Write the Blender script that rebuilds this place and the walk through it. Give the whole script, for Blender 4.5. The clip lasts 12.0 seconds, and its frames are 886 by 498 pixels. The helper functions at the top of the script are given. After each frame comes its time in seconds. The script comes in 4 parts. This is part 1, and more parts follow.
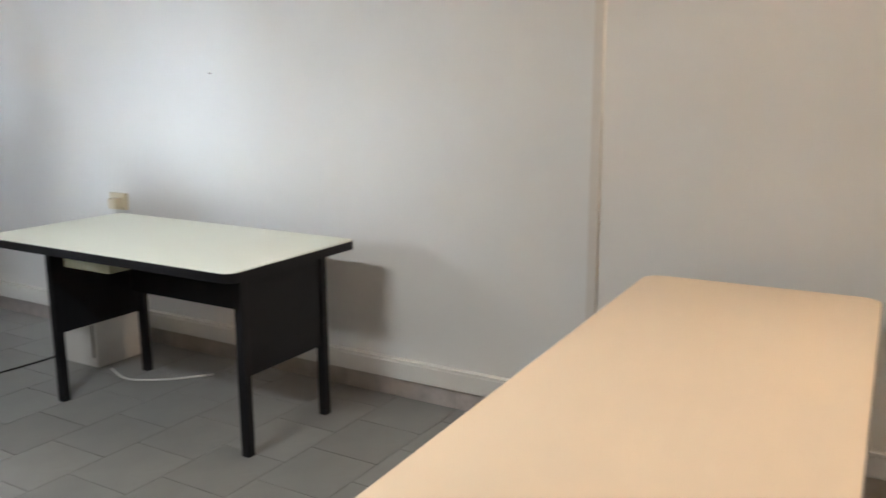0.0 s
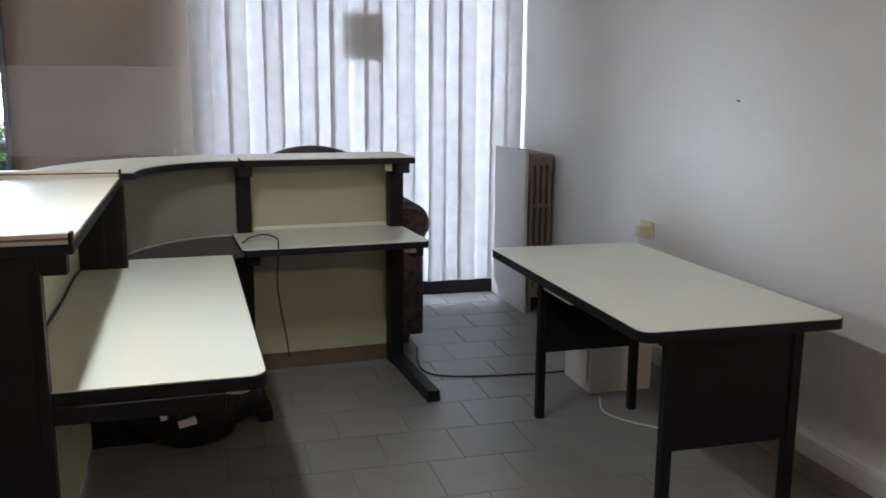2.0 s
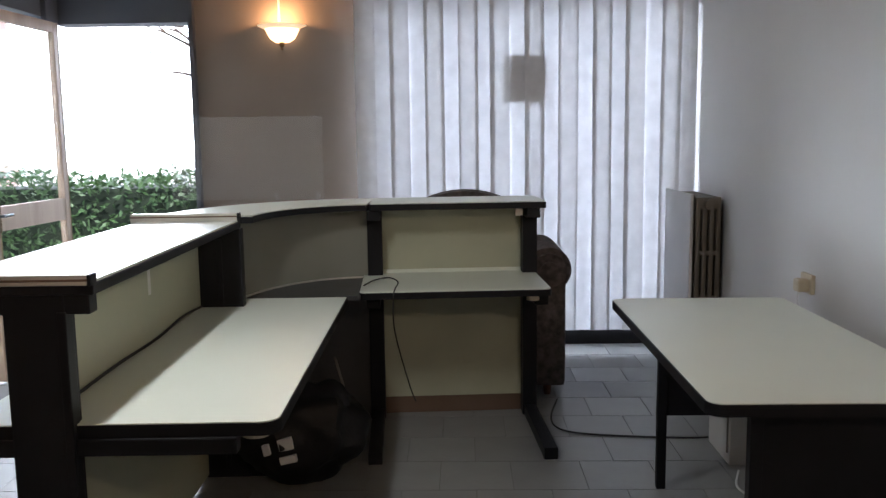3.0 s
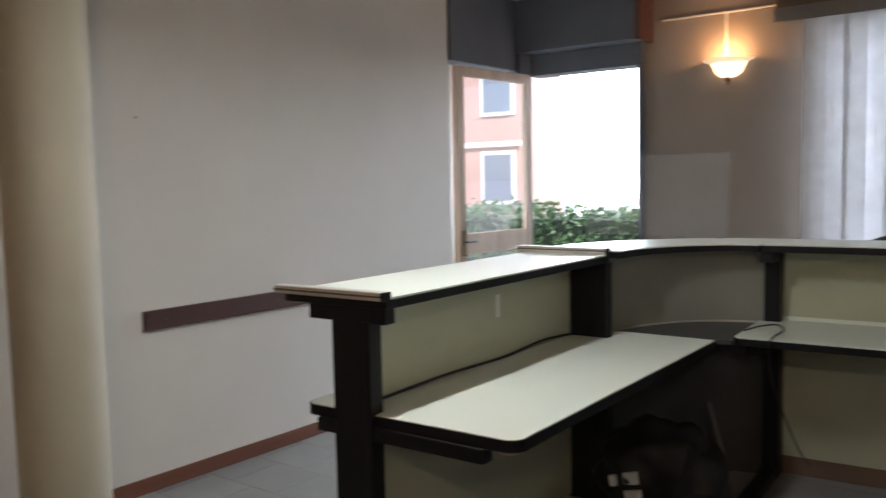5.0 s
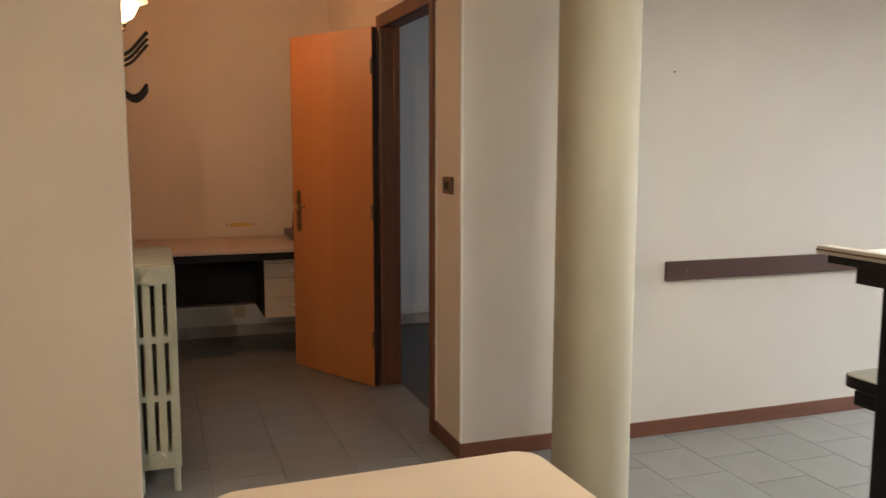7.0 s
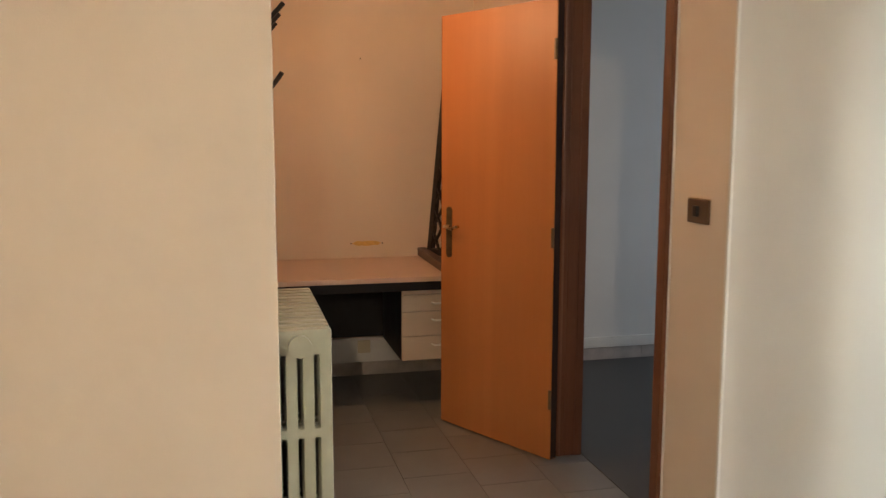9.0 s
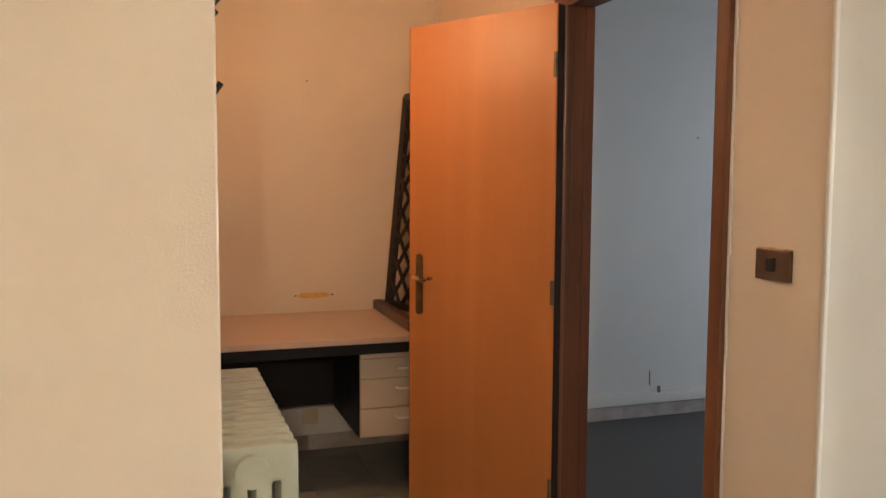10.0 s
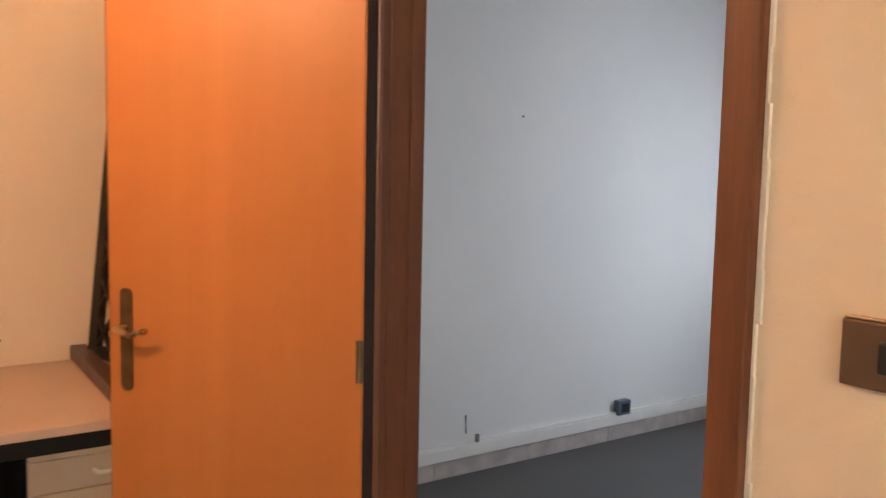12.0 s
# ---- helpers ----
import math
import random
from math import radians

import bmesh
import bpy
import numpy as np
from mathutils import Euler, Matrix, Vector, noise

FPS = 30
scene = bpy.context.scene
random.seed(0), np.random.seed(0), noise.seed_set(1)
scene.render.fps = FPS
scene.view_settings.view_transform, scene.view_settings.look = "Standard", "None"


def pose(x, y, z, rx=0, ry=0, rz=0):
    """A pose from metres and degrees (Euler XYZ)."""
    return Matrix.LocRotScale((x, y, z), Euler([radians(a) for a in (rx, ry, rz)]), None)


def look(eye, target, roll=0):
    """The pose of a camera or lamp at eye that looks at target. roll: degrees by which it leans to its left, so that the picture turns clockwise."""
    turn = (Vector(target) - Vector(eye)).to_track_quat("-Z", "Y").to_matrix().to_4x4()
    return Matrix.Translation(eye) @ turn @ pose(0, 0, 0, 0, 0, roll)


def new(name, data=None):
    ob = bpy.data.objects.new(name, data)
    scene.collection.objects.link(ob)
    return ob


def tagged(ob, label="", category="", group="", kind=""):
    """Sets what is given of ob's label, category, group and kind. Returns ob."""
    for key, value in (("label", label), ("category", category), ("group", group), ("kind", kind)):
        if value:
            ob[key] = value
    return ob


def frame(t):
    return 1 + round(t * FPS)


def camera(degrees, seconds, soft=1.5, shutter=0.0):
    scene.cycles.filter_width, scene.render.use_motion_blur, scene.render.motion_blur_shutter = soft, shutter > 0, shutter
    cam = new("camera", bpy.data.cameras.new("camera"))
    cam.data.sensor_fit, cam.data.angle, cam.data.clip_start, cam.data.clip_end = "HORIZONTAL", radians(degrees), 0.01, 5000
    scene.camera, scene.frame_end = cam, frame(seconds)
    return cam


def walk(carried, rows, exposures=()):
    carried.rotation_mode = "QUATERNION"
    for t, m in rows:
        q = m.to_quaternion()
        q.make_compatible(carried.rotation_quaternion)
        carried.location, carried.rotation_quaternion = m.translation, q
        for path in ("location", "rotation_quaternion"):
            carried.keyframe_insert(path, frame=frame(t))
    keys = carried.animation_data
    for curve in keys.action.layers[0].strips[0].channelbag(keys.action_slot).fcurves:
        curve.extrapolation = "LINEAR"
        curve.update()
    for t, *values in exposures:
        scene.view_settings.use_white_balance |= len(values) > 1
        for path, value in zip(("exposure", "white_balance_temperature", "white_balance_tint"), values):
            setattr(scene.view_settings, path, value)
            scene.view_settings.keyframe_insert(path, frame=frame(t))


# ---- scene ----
cam = camera(55.6, 12.0, soft=1.35, shutter=0.3)
PATH = [
    (0, (-0.422, 0.403, 1.405), (1.268, 1.395, 1.005), -0.2),
    (0.5, (-0.256, 0.345, 1.413), (1.135, 1.723, 1.006), -0.9),
    (1, (-0.082, 0.273, 1.419), (0.949, 1.933, 0.992), 0.7),
    (1.5, (0.148, 0.248, 1.418), (0.892, 2.058, 1.006), 1.5),
    (2, (0.4, 0.255, 1.444), (0.912, 2.155, 1.084), 0.4),
    (2.5, (0.676, 0.28, 1.443), (0.875, 2.248, 1.15), -0.8),
    (4.5, (1.637, 0.405, 1.461), (0.842, 2.232, 1.292), 0.0),
    (5, (1.704, 0.451, 1.459), (0.486, 2.029, 1.296), -1.2),
    (5.5, (1.734, 0.47, 1.438), (0.212, 1.752, 1.242), -0.9),
    (6, (1.74, 0.432, 1.447), (0.039, 1.46, 1.224), -0.5),
    (6.5, (1.731, 0.388, 1.444), (-0.083, 1.198, 1.213), -0.8),
    (7, (1.659, 0.335, 1.44), (-0.216, 0.985, 1.191), 0.1),
    (7.5, (1.434, 0.278, 1.466), (-0.473, 0.821, 1.204), 0.3),
    (7.7, (1.354, 0.295, 1.478), (-0.568, 0.782, 1.212), -0.2),
    (9.3, (0.236, 0.129, 1.473), (-1.689, 0.61, 1.221), 0.2),
    (9.5, (0.094, 0.124, 1.468), (-1.815, 0.674, 1.234), 0.3),
    (10, (-0.272, 0.158, 1.458), (-2.157, 0.803, 1.294), 0.3),
    (10.5, (-0.627, 0.211, 1.464), (-2.451, 1.02, 1.333), -0.5),
    (11, (-0.903, 0.36, 1.436), (-2.683, 1.258, 1.279), 0.7),
    (11.5, (-1.2, 0.55, 1.439), (-2.953, 1.497, 1.265), 1.7),
    (12, (-1.521, 0.69, 1.445), (-3.162, 1.818, 1.264), 1.2),
]
EXPOSURES = [(0.0, 1.78, 5850, 11), (0.5, 1.42, 5800, 11), (1.0, 1.25, 5800, 11), (2.5, 0.70, 5850, 15), (4.5, 0.52, 5850, 14), (5.5, 0.80, 6150, 13), (6.5, 1.27, 6600, 12), (7.5, 1.5, 6650, 12), (9.5, 2.05, 6450, 9), (10.5, 2.35, 6450, 10), (11.5, 2.92, 6550, 12), (12.0, 2.82, 6650, 13)]
walk(cam, [(t, look(eye, target, roll)) for t, eye, target, roll in PATH], EXPOSURES)

# ---------------------------------------------------------------- light
world = bpy.data.worlds.new("sky")
scene.world = world
world.use_nodes = True
wn = world.node_tree
sky = wn.nodes.new("ShaderNodeTexSky")
sky.sky_type, sky.sun_disc = "NISHITA", False
sky.sun_elevation, sky.sun_rotation = radians(48), radians(150)
wn.nodes["Background"].inputs["Strength"].default_value = 0.15
wn.links.new(sky.outputs[0], wn.nodes["Background"].inputs["Color"])


def lamp(name, kind, power, colour, m, **settings):
    data = bpy.data.lights.new(name, kind)
    data.energy, data.color = power, colour
    for key, value in settings.items():
        if key == "size":
            data.shape, data.size, data.size_y = "RECTANGLE", value[0], value[1]
        elif key == "spread":
            data.spread = value
        elif key == "angle":
            data.angle = value
        elif key == "radius":
            data.shadow_soft_size = value
    ob = new(name, data)
    ob.matrix_world = m
    return ob


DAY = (0.88, 0.95, 1.0)
WARM = (1.0, 0.54, 0.27)
lamp("sun", "SUN", 4.0, (1.0, 0.95, 0.88), look((0, 0, 20), (-0.55, 1.0, 18.6)), angle=radians(0.5))
# fill lamp added inside the next room, in front of its shut window
lamp("next_room_fill", "AREA", 5.2, (0.76, 0.85, 1.0), look((-3.15, 5.10, 1.3), (-4.0, 0.5, 1.15)), size=(1.1, 0.7))
# bulbs in the three wall lamps
lamp("bulb_front", "POINT", 3.6, (1.0, 0.50, 0.20), pose(-0.25, 6.055, 2.26), radius=0.03)
lamp("bulb_corridor", "POINT", 1.2, WARM, pose(-3.45, 0.30, 2.27), radius=0.03)
lamp("bulb_back", "POINT", 38, (1.0, 0.74, 0.50), pose(2.44, -0.35, 2.27), radius=0.04)

# tube of the pendant over the office
lamp("pendant_tube", "AREA", 12.5, (1.0, 0.97, 0.88), look((0.1, 2.45, 2.255), (0.1, 2.4501, 0.0)), size=(0.10, 0.60))

# ---------------------------------------------------------------- materials
def mat(name, colour, rough=0.5, metal=0.0, vary=0.06, scale=6.0, fine=120.0, bump=0.05, dirt=0.0, dirt_colour=(0.2, 0.17, 0.13), coat=0.0, each=0.0):
    m = bpy.data.materials.new(name)
    m.use_nodes = True
    t = m.node_tree
    b = t.nodes["Principled BSDF"]
    b.inputs["Roughness"].default_value, b.inputs["Metallic"].default_value = rough, metal
    b.inputs["Coat Weight"].default_value = coat
    tc = t.nodes.new("ShaderNodeTexCoord")
    n1 = t.nodes.new("ShaderNodeTexNoise")
    n1.inputs["Scale"].default_value, n1.inputs["Detail"].default_value = scale, 5
    n2 = t.nodes.new("ShaderNodeTexNoise")
    n2.inputs["Scale"].default_value, n2.inputs["Detail"].default_value = fine, 3
    for n in (n1, n2):
        t.links.new(tc.outputs["Object"], n.inputs["Vector"])
    mr = t.nodes.new("ShaderNodeMapRange")
    mr.inputs["From Min"].default_value, mr.inputs["From Max"].default_value = 0.3, 0.7
    mr.inputs["To Min"].default_value, mr.inputs["To Max"].default_value = 1 - vary, 1 + vary
    t.links.new(n1.outputs[0], mr.inputs["Value"])
    mul = t.nodes.new("ShaderNodeVectorMath")
    mul.operation = "SCALE"
    mul.inputs[0].default_value = colour
    t.links.new(mr.outputs[0], mul.inputs["Scale"])
    out = mul.outputs[0]
    if each:
        oi = t.nodes.new("ShaderNodeObjectInfo")
        m3 = t.nodes.new("ShaderNodeMapRange")
        m3.inputs["To Min"].default_value, m3.inputs["To Max"].default_value = 1 - each, 1 + each
        t.links.new(oi.outputs["Random"], m3.inputs["Value"])
        mu2 = t.nodes.new("ShaderNodeVectorMath")
        mu2.operation = "SCALE"
        t.links.new(out, mu2.inputs[0])
        t.links.new(m3.outputs[0], mu2.inputs["Scale"])
        out = mu2.outputs[0]
    if dirt:
        n3 = t.nodes.new("ShaderNodeTexNoise")
        n3.inputs["Scale"].default_value, n3.inputs["Detail"].default_value, n3.inputs["Roughness"].default_value = scale * 0.7, 9, 0.7
        t.links.new(tc.outputs["Object"], n3.inputs["Vector"])
        m2 = t.nodes.new("ShaderNodeMapRange")
        m2.inputs["From Min"].default_value, m2.inputs["From Max"].default_value = 0.56, 0.76
        m2.inputs["To Max"].default_value = dirt
        t.links.new(n3.outputs[0], m2.inputs["Value"])
        mx = t.nodes.new("ShaderNodeMix")
        mx.data_type = "RGBA"
        t.links.new(m2.outputs[0], mx.inputs["Factor"])
        t.links.new(out, mx.inputs["A"])
        mx.inputs["B"].default_value = (*dirt_colour, 1)
        out = mx.outputs["Result"]
    t.links.new(out, b.inputs["Base Color"])
    rr = t.nodes.new("ShaderNodeMapRange")
    rr.inputs["To Min"].default_value, rr.inputs["To Max"].default_value = max(0.02, rough - 0.08), min(1, rough + 0.08)
    t.links.new(n1.outputs[0], rr.inputs["Value"])
    t.links.new(rr.outputs[0], b.inputs["Roughness"])
    if bump:
        bp = t.nodes.new("ShaderNodeBump")
        bp.inputs["Strength"].default_value, bp.inputs["Distance"].default_value = bump, 0.004
        t.links.new(n2.outputs[0], bp.inputs["Height"])
        t.links.new(bp.outputs[0], b.inputs["Normal"])
    return m


def wood(name, dark, light, rough=0.4, along="Z", scale=7.0, coat=0.2, grain=0.35):
    m = bpy.data.materials.new(name)
    m.use_nodes = True
    t = m.node_tree
    b = t.nodes["Principled BSDF"]
    b.inputs["Roughness"].default_value, b.inputs["Coat Weight"].default_value, b.inputs["Coat Roughness"].default_value = rough, coat, 0.3
    tc = t.nodes.new("ShaderNodeTexCoord")
    mp = t.nodes.new("ShaderNodeMapping")
    mp.inputs["Scale"].default_value = {"Z": (1, 1, 0.06), "Y": (1, 0.06, 1), "X": (0.06, 1, 1)}[along]
    t.links.new(tc.outputs["Object"], mp.inputs["Vector"])
    n1 = t.nodes.new("ShaderNodeTexNoise")
    n1.inputs["Scale"].default_value, n1.inputs["Detail"].default_value, n1.inputs["Distortion"].default_value = scale, 6, 0.6
    n2 = t.nodes.new("ShaderNodeTexNoise")
    n2.inputs["Scale"].default_value, n2.inputs["Detail"].default_value = scale * 22, 4
    for n in (n1, n2):
        t.links.new(mp.outputs[0], n.inputs["Vector"])
    mixv = t.nodes.new("ShaderNodeMath")
    mixv.operation = "MULTIPLY_ADD"
    mixv.inputs[1].default_value = grain
    t.links.new(n2.outputs[0], mixv.inputs[0])
    t.links.new(n1.outputs[0], mixv.inputs[2])
    r = t.nodes.new("ShaderNodeValToRGB")
    r.color_ramp.elements[0].position, r.color_ramp.elements[1].position = 0.42, 0.95
    r.color_ramp.elements[0].color, r.color_ramp.elements[1].color = (*dark, 1), (*light, 1)
    t.links.new(mixv.outputs[0], r.inputs[0])
    t.links.new(r.outputs[0], b.inputs["Base Color"])
    bp = t.nodes.new("ShaderNodeBump")
    bp.inputs["Strength"].default_value, bp.inputs["Distance"].default_value = 0.08, 0.002
    t.links.new(n2.outputs[0], bp.inputs["Height"])
    t.links.new(bp.outputs[0], b.inputs["Normal"])
    return m


def glow(name, colour, strength):
    m = bpy.data.materials.new(name)
    m.use_nodes = True
    b = m.node_tree.nodes["Principled BSDF"]
    b.inputs["Base Color"].default_value = (0.9, 0.8, 0.65, 1)
    b.inputs["Emission Color"].default_value = (*colour, 1)
    b.inputs["Emission Strength"].default_value = strength
    return m


def glass(name, tint=(1, 1, 1), rough=0.0):
    m = bpy.data.materials.new(name)
    m.use_nodes = True
    b = m.node_tree.nodes["Principled BSDF"]
    b.inputs["Base Color"].default_value = (*tint, 1)
    b.inputs["Roughness"].default_value, b.inputs["Transmission Weight"].default_value, b.inputs["IOR"].default_value = rough, 1.0, 1.45
    return m


def cloth(name, colour, through_light):
    m = bpy.data.materials.new(name)
    m.use_nodes = True
    t = m.node_tree
    b = t.nodes["Principled BSDF"]
    out = t.nodes["Material Output"]
    tr = t.nodes.new("ShaderNodeBsdfTranslucent")
    tc = t.nodes.new("ShaderNodeTexCoord")
    n = t.nodes.new("ShaderNodeTexNoise")
    n.inputs["Scale"].default_value, n.inputs["Detail"].default_value = 9, 6
    w = t.nodes.new("ShaderNodeTexWave")
    w.inputs["Scale"].default_value = 140
    for k in (n, w):
        t.links.new(tc.outputs["Object"], k.inputs["Vector"])
    mr = t.nodes.new("ShaderNodeMapRange")
    mr.inputs["From Min"].default_value, mr.inputs["From Max"].default_value = 0.3, 0.7
    mr.inputs["To Min"].default_value, mr.inputs["To Max"].default_value = 0.86, 1.0
    t.links.new(n.outputs[0], mr.inputs["Value"])
    mul = t.nodes.new("ShaderNodeVectorMath")
    mul.operation = "SCALE"
    mul.inputs[0].default_value = colour
    t.links.new(mr.outputs[0], mul.inputs["Scale"])
    t.links.new(mul.outputs[0], b.inputs["Base Color"])
    t.links.new(mul.outputs[0], tr.inputs["Color"])
    b.inputs["Roughness"].default_value = 0.9
    bp = t.nodes.new("ShaderNodeBump")
    bp.inputs["Strength"].default_value, bp.inputs["Distance"].default_value = 0.1, 0.002
    t.links.new(w.outputs[0], bp.inputs["Height"])
    t.links.new(bp.outputs[0], b.inputs["Normal"])
    mx = t.nodes.new("ShaderNodeMixShader")
    mx.inputs[0].default_value = through_light
    t.links.new(b.outputs[0], mx.inputs[1])
    t.links.new(tr.outputs[0], mx.inputs[2])
    t.links.new(mx.outputs[0], out.inputs["Surface"])
    return m


M_WALL = mat("wall_paint", (0.64, 0.61, 0.56), 0.75, vary=0.03, scale=1.6, fine=220, bump=0.12, dirt=0.06)
M_EAST = mat("pale_wall_paint", (0.72, 0.72, 0.70), 0.92, vary=0.03, scale=1.5, fine=220, bump=0.12, dirt=0.05)
M_CREAM = mat("cream_wall_paint", (0.72, 0.62, 0.51), 0.7, vary=0.04, scale=1.5, fine=220, bump=0.12, dirt=0.08)
# taupe taken darker, to hold the shade of a wall against the light
M_FRONT = mat("backlit_front_taupe", (0.29, 0.245, 0.205), 0.75, vary=0.04, scale=1.5, fine=200, bump=0.12, dirt=0.1)
# dark grey carries the backlit shade round the top of the entrance
M_LINTEL = mat("backlit_shade_grey", (0.10, 0.11, 0.13), 0.6, vary=0.1, scale=3, bump=0.1, dirt=0.1)
M_CEIL = mat("ceiling_paint", (0.48, 0.45, 0.40), 0.9, vary=0.03, scale=1.0)
M_COLUMN = mat("column_enamel", (0.43, 0.395, 0.30), 0.72, vary=0.05, scale=3, fine=90, bump=0.1, dirt=0.1)
M_TILE = mat("grey_floor_tile", (0.22, 0.22, 0.21), 0.37, vary=0.10, scale=5, fine=60, bump=0.06, dirt=0.35, dirt_colour=(0.17, 0.16, 0.14), each=0.07)
M_GROUT = mat("tile_grout", (0.145, 0.14, 0.13), 0.9, vary=0.2, scale=8)
M_SKIRT = wood("brown_skirting_wood", (0.10, 0.035, 0.018), (0.20, 0.075, 0.04), 0.45, "Y")
M_RAIL = wood("dark_rail_wood", (0.050, 0.022, 0.018), (0.10, 0.042, 0.034), 0.4, "Y")
M_STONE = mat("stone_skirting", (0.42, 0.38, 0.35), 0.4, vary=0.18, scale=12, fine=60, dirt=0.3)
M_DUCT = mat("white_plastic_duct", (0.74, 0.73, 0.69), 0.45, vary=0.03, bump=0.02, dirt=0.08)
M_LAM = mat("pale_green_laminate", (0.74, 0.78, 0.68), 0.345, vary=0.02, scale=4, fine=300, bump=0.03)
M_PANEL = mat("pale_green_panel", (0.45, 0.46, 0.33), 0.45, vary=0.05, scale=4, fine=200, bump=0.03, dirt=0.2, dirt_colour=(0.3, 0.28, 0.2))
M_CREAMLAM = mat("cream_laminate", (0.74, 0.61, 0.45), 0.38, vary=0.025, scale=3, fine=300, bump=0.03)
M_GREYEDGE = mat("grey_edge_band", (0.19, 0.17, 0.15), 0.5)
M_BLACK = mat("black_painted_metal", (0.006, 0.006, 0.0075), 0.5, vary=0.25, scale=7, fine=160, bump=0.05, dirt=0.08, dirt_colour=(0.05, 0.045, 0.04))
M_BLACK.node_tree.nodes["Principled BSDF"].inputs["Specular IOR Level"].default_value = 0.28
M_DKGREY = mat("dark_grey_laminate", (0.05, 0.05, 0.05), 0.4, vary=0.15)
M_ALU = mat("aluminium_profile", (0.62, 0.60, 0.54), 0.35, metal=0.6, vary=0.05)
M_BRONZE = mat("brown_profile_strip", (0.14, 0.09, 0.06), 0.4)
M_DOOR = wood("orange_veneer", (0.46, 0.175, 0.05), (0.60, 0.245, 0.082), 0.46, "Z", 2.6, 0.12, 0.12)
M_FRAME = wood("red_brown_frame_wood", (0.085, 0.030, 0.014), (0.19, 0.07, 0.032), 0.55, "Z", 9.0, 0.05)
M_BRASS = mat("aged_brass", (0.20, 0.14, 0.08), 0.38, metal=0.9, vary=0.2, scale=30)
M_LEVER = mat("worn_brass", (0.55, 0.42, 0.26), 0.28, metal=1.0, vary=0.1, scale=30)
M_RAD = mat("grey_green_radiator_enamel", (0.36, 0.36, 0.275), 0.4, vary=0.08, scale=9, dirt=0.3, dirt_colour=(0.25, 0.2, 0.12))
M_RADDARK = mat("brown_radiator_enamel", (0.15, 0.13, 0.10), 0.45, vary=0.1, scale=9, dirt=0.2)
M_PINKLAM = mat("beige_pink_laminate", (0.56, 0.42, 0.34), 0.40, vary=0.05, scale=5, dirt=0.1)
M_DRAWER = mat("beige_drawer_front", (0.58, 0.48, 0.38), 0.45, vary=0.04, scale=5, dirt=0.05)
M_CLEAR = glass("clear_plastic", (0.96, 0.97, 0.97), 0.05)
M_GLASS = glass("window_glass")
M_PLEX = mat("acrylic_sheet", (0.75, 0.77, 0.80), 0.15, vary=0.05, scale=6)
mx = M_PLEX.node_tree.nodes.new("ShaderNodeMixShader")
mx.inputs[0].default_value = 0.09
tp = M_PLEX.node_tree.nodes.new("ShaderNodeBsdfTransparent")
M_PLEX.node_tree.links.new(tp.outputs[0], mx.inputs[1])
M_PLEX.node_tree.links.new(M_PLEX.node_tree.nodes["Principled BSDF"].outputs[0], mx.inputs[2])
M_PLEX.node_tree.links.new(mx.outputs[0], M_PLEX.node_tree.nodes["Material Output"].inputs["Surface"])
M_BLIND = cloth("blind_fabric", (0.84, 0.85, 0.88), 0.07)
M_PELMET = wood("pelmet_wood", (0.13, 0.085, 0.045), (0.22, 0.15, 0.085), 0.5, "X")
M_ENTR = wood("pale_entrance_wood", (0.36, 0.25, 0.17), (0.55, 0.42, 0.30), 0.45, "Z")
M_SHADE = glow("lit_glass_bowl", (1.0, 0.58, 0.27), 2.4)
M_SHADE2 = glow("bright_lit_glass_bowl", (1.0, 0.53, 0.27), 22.0)
M_RIM = glow("lit_glass_rim", (1.0, 0.62, 0.30), 0.5)
M_FABRIC = mat("patterned_brown_fabric", (0.085, 0.068, 0.062), 0.95, vary=0.5, scale=26, fine=400, bump=0.4, dirt=0.4, dirt_colour=(0.15, 0.12, 0.11))
M_WHITE = mat("white_cardboard", (0.72, 0.71, 0.68), 0.6, vary=0.04, scale=6, dirt=0.1)
M_PLUG = mat("ivory_plastic", (0.60, 0.53, 0.38), 0.4, vary=0.05)
M_CABLEB = mat("black_rubber", (0.02, 0.02, 0.02), 0.6)
M_CABLEW = mat("white_cable_plastic", (0.6, 0.6, 0.58), 0.5)
M_BAG = mat("black_plastic_sheet", (0.006, 0.006, 0.007), 0.6, vary=0.2, scale=20, fine=60, bump=0.5)
M_SWITCH = mat("bronze_switch_plate", (0.16, 0.105, 0.07), 0.35, metal=0.5, vary=0.06)
M_SWKEY = mat("black_plastic", (0.02, 0.02, 0.02), 0.3)
M_STAIN = mat("yellow_glue_stain", (0.66, 0.42, 0.13), 0.7, vary=0.15, scale=40)
M_BEAD = wood("varnished_bead_wood", (0.13, 0.05, 0.022), (0.24, 0.095, 0.045), 0.3, "Z", 9.0, 0.5)
# white board, with its shade put into the colour as grey
M_BOARD_SHADE = mat("shaded_white_board", (0.50, 0.49, 0.48), 0.6, vary=0.04, scale=4, dirt=0.12)
M_CURVE = mat("grey_green_curved_panel", (0.23, 0.23, 0.19), 0.42, vary=0.07, scale=4, fine=200, bump=0.03, dirt=0.25, dirt_colour=(0.14, 0.13, 0.10))
# near-black colour stands in for the shade on the door's hinge edge
M_EDGE_SHADE = mat("shaded_hinge_edge", (0.030, 0.016, 0.010), 0.85, vary=0.2)
M_EDGE_SHADE.node_tree.nodes["Principled BSDF"].inputs["Specular IOR Level"].default_value = 0.15
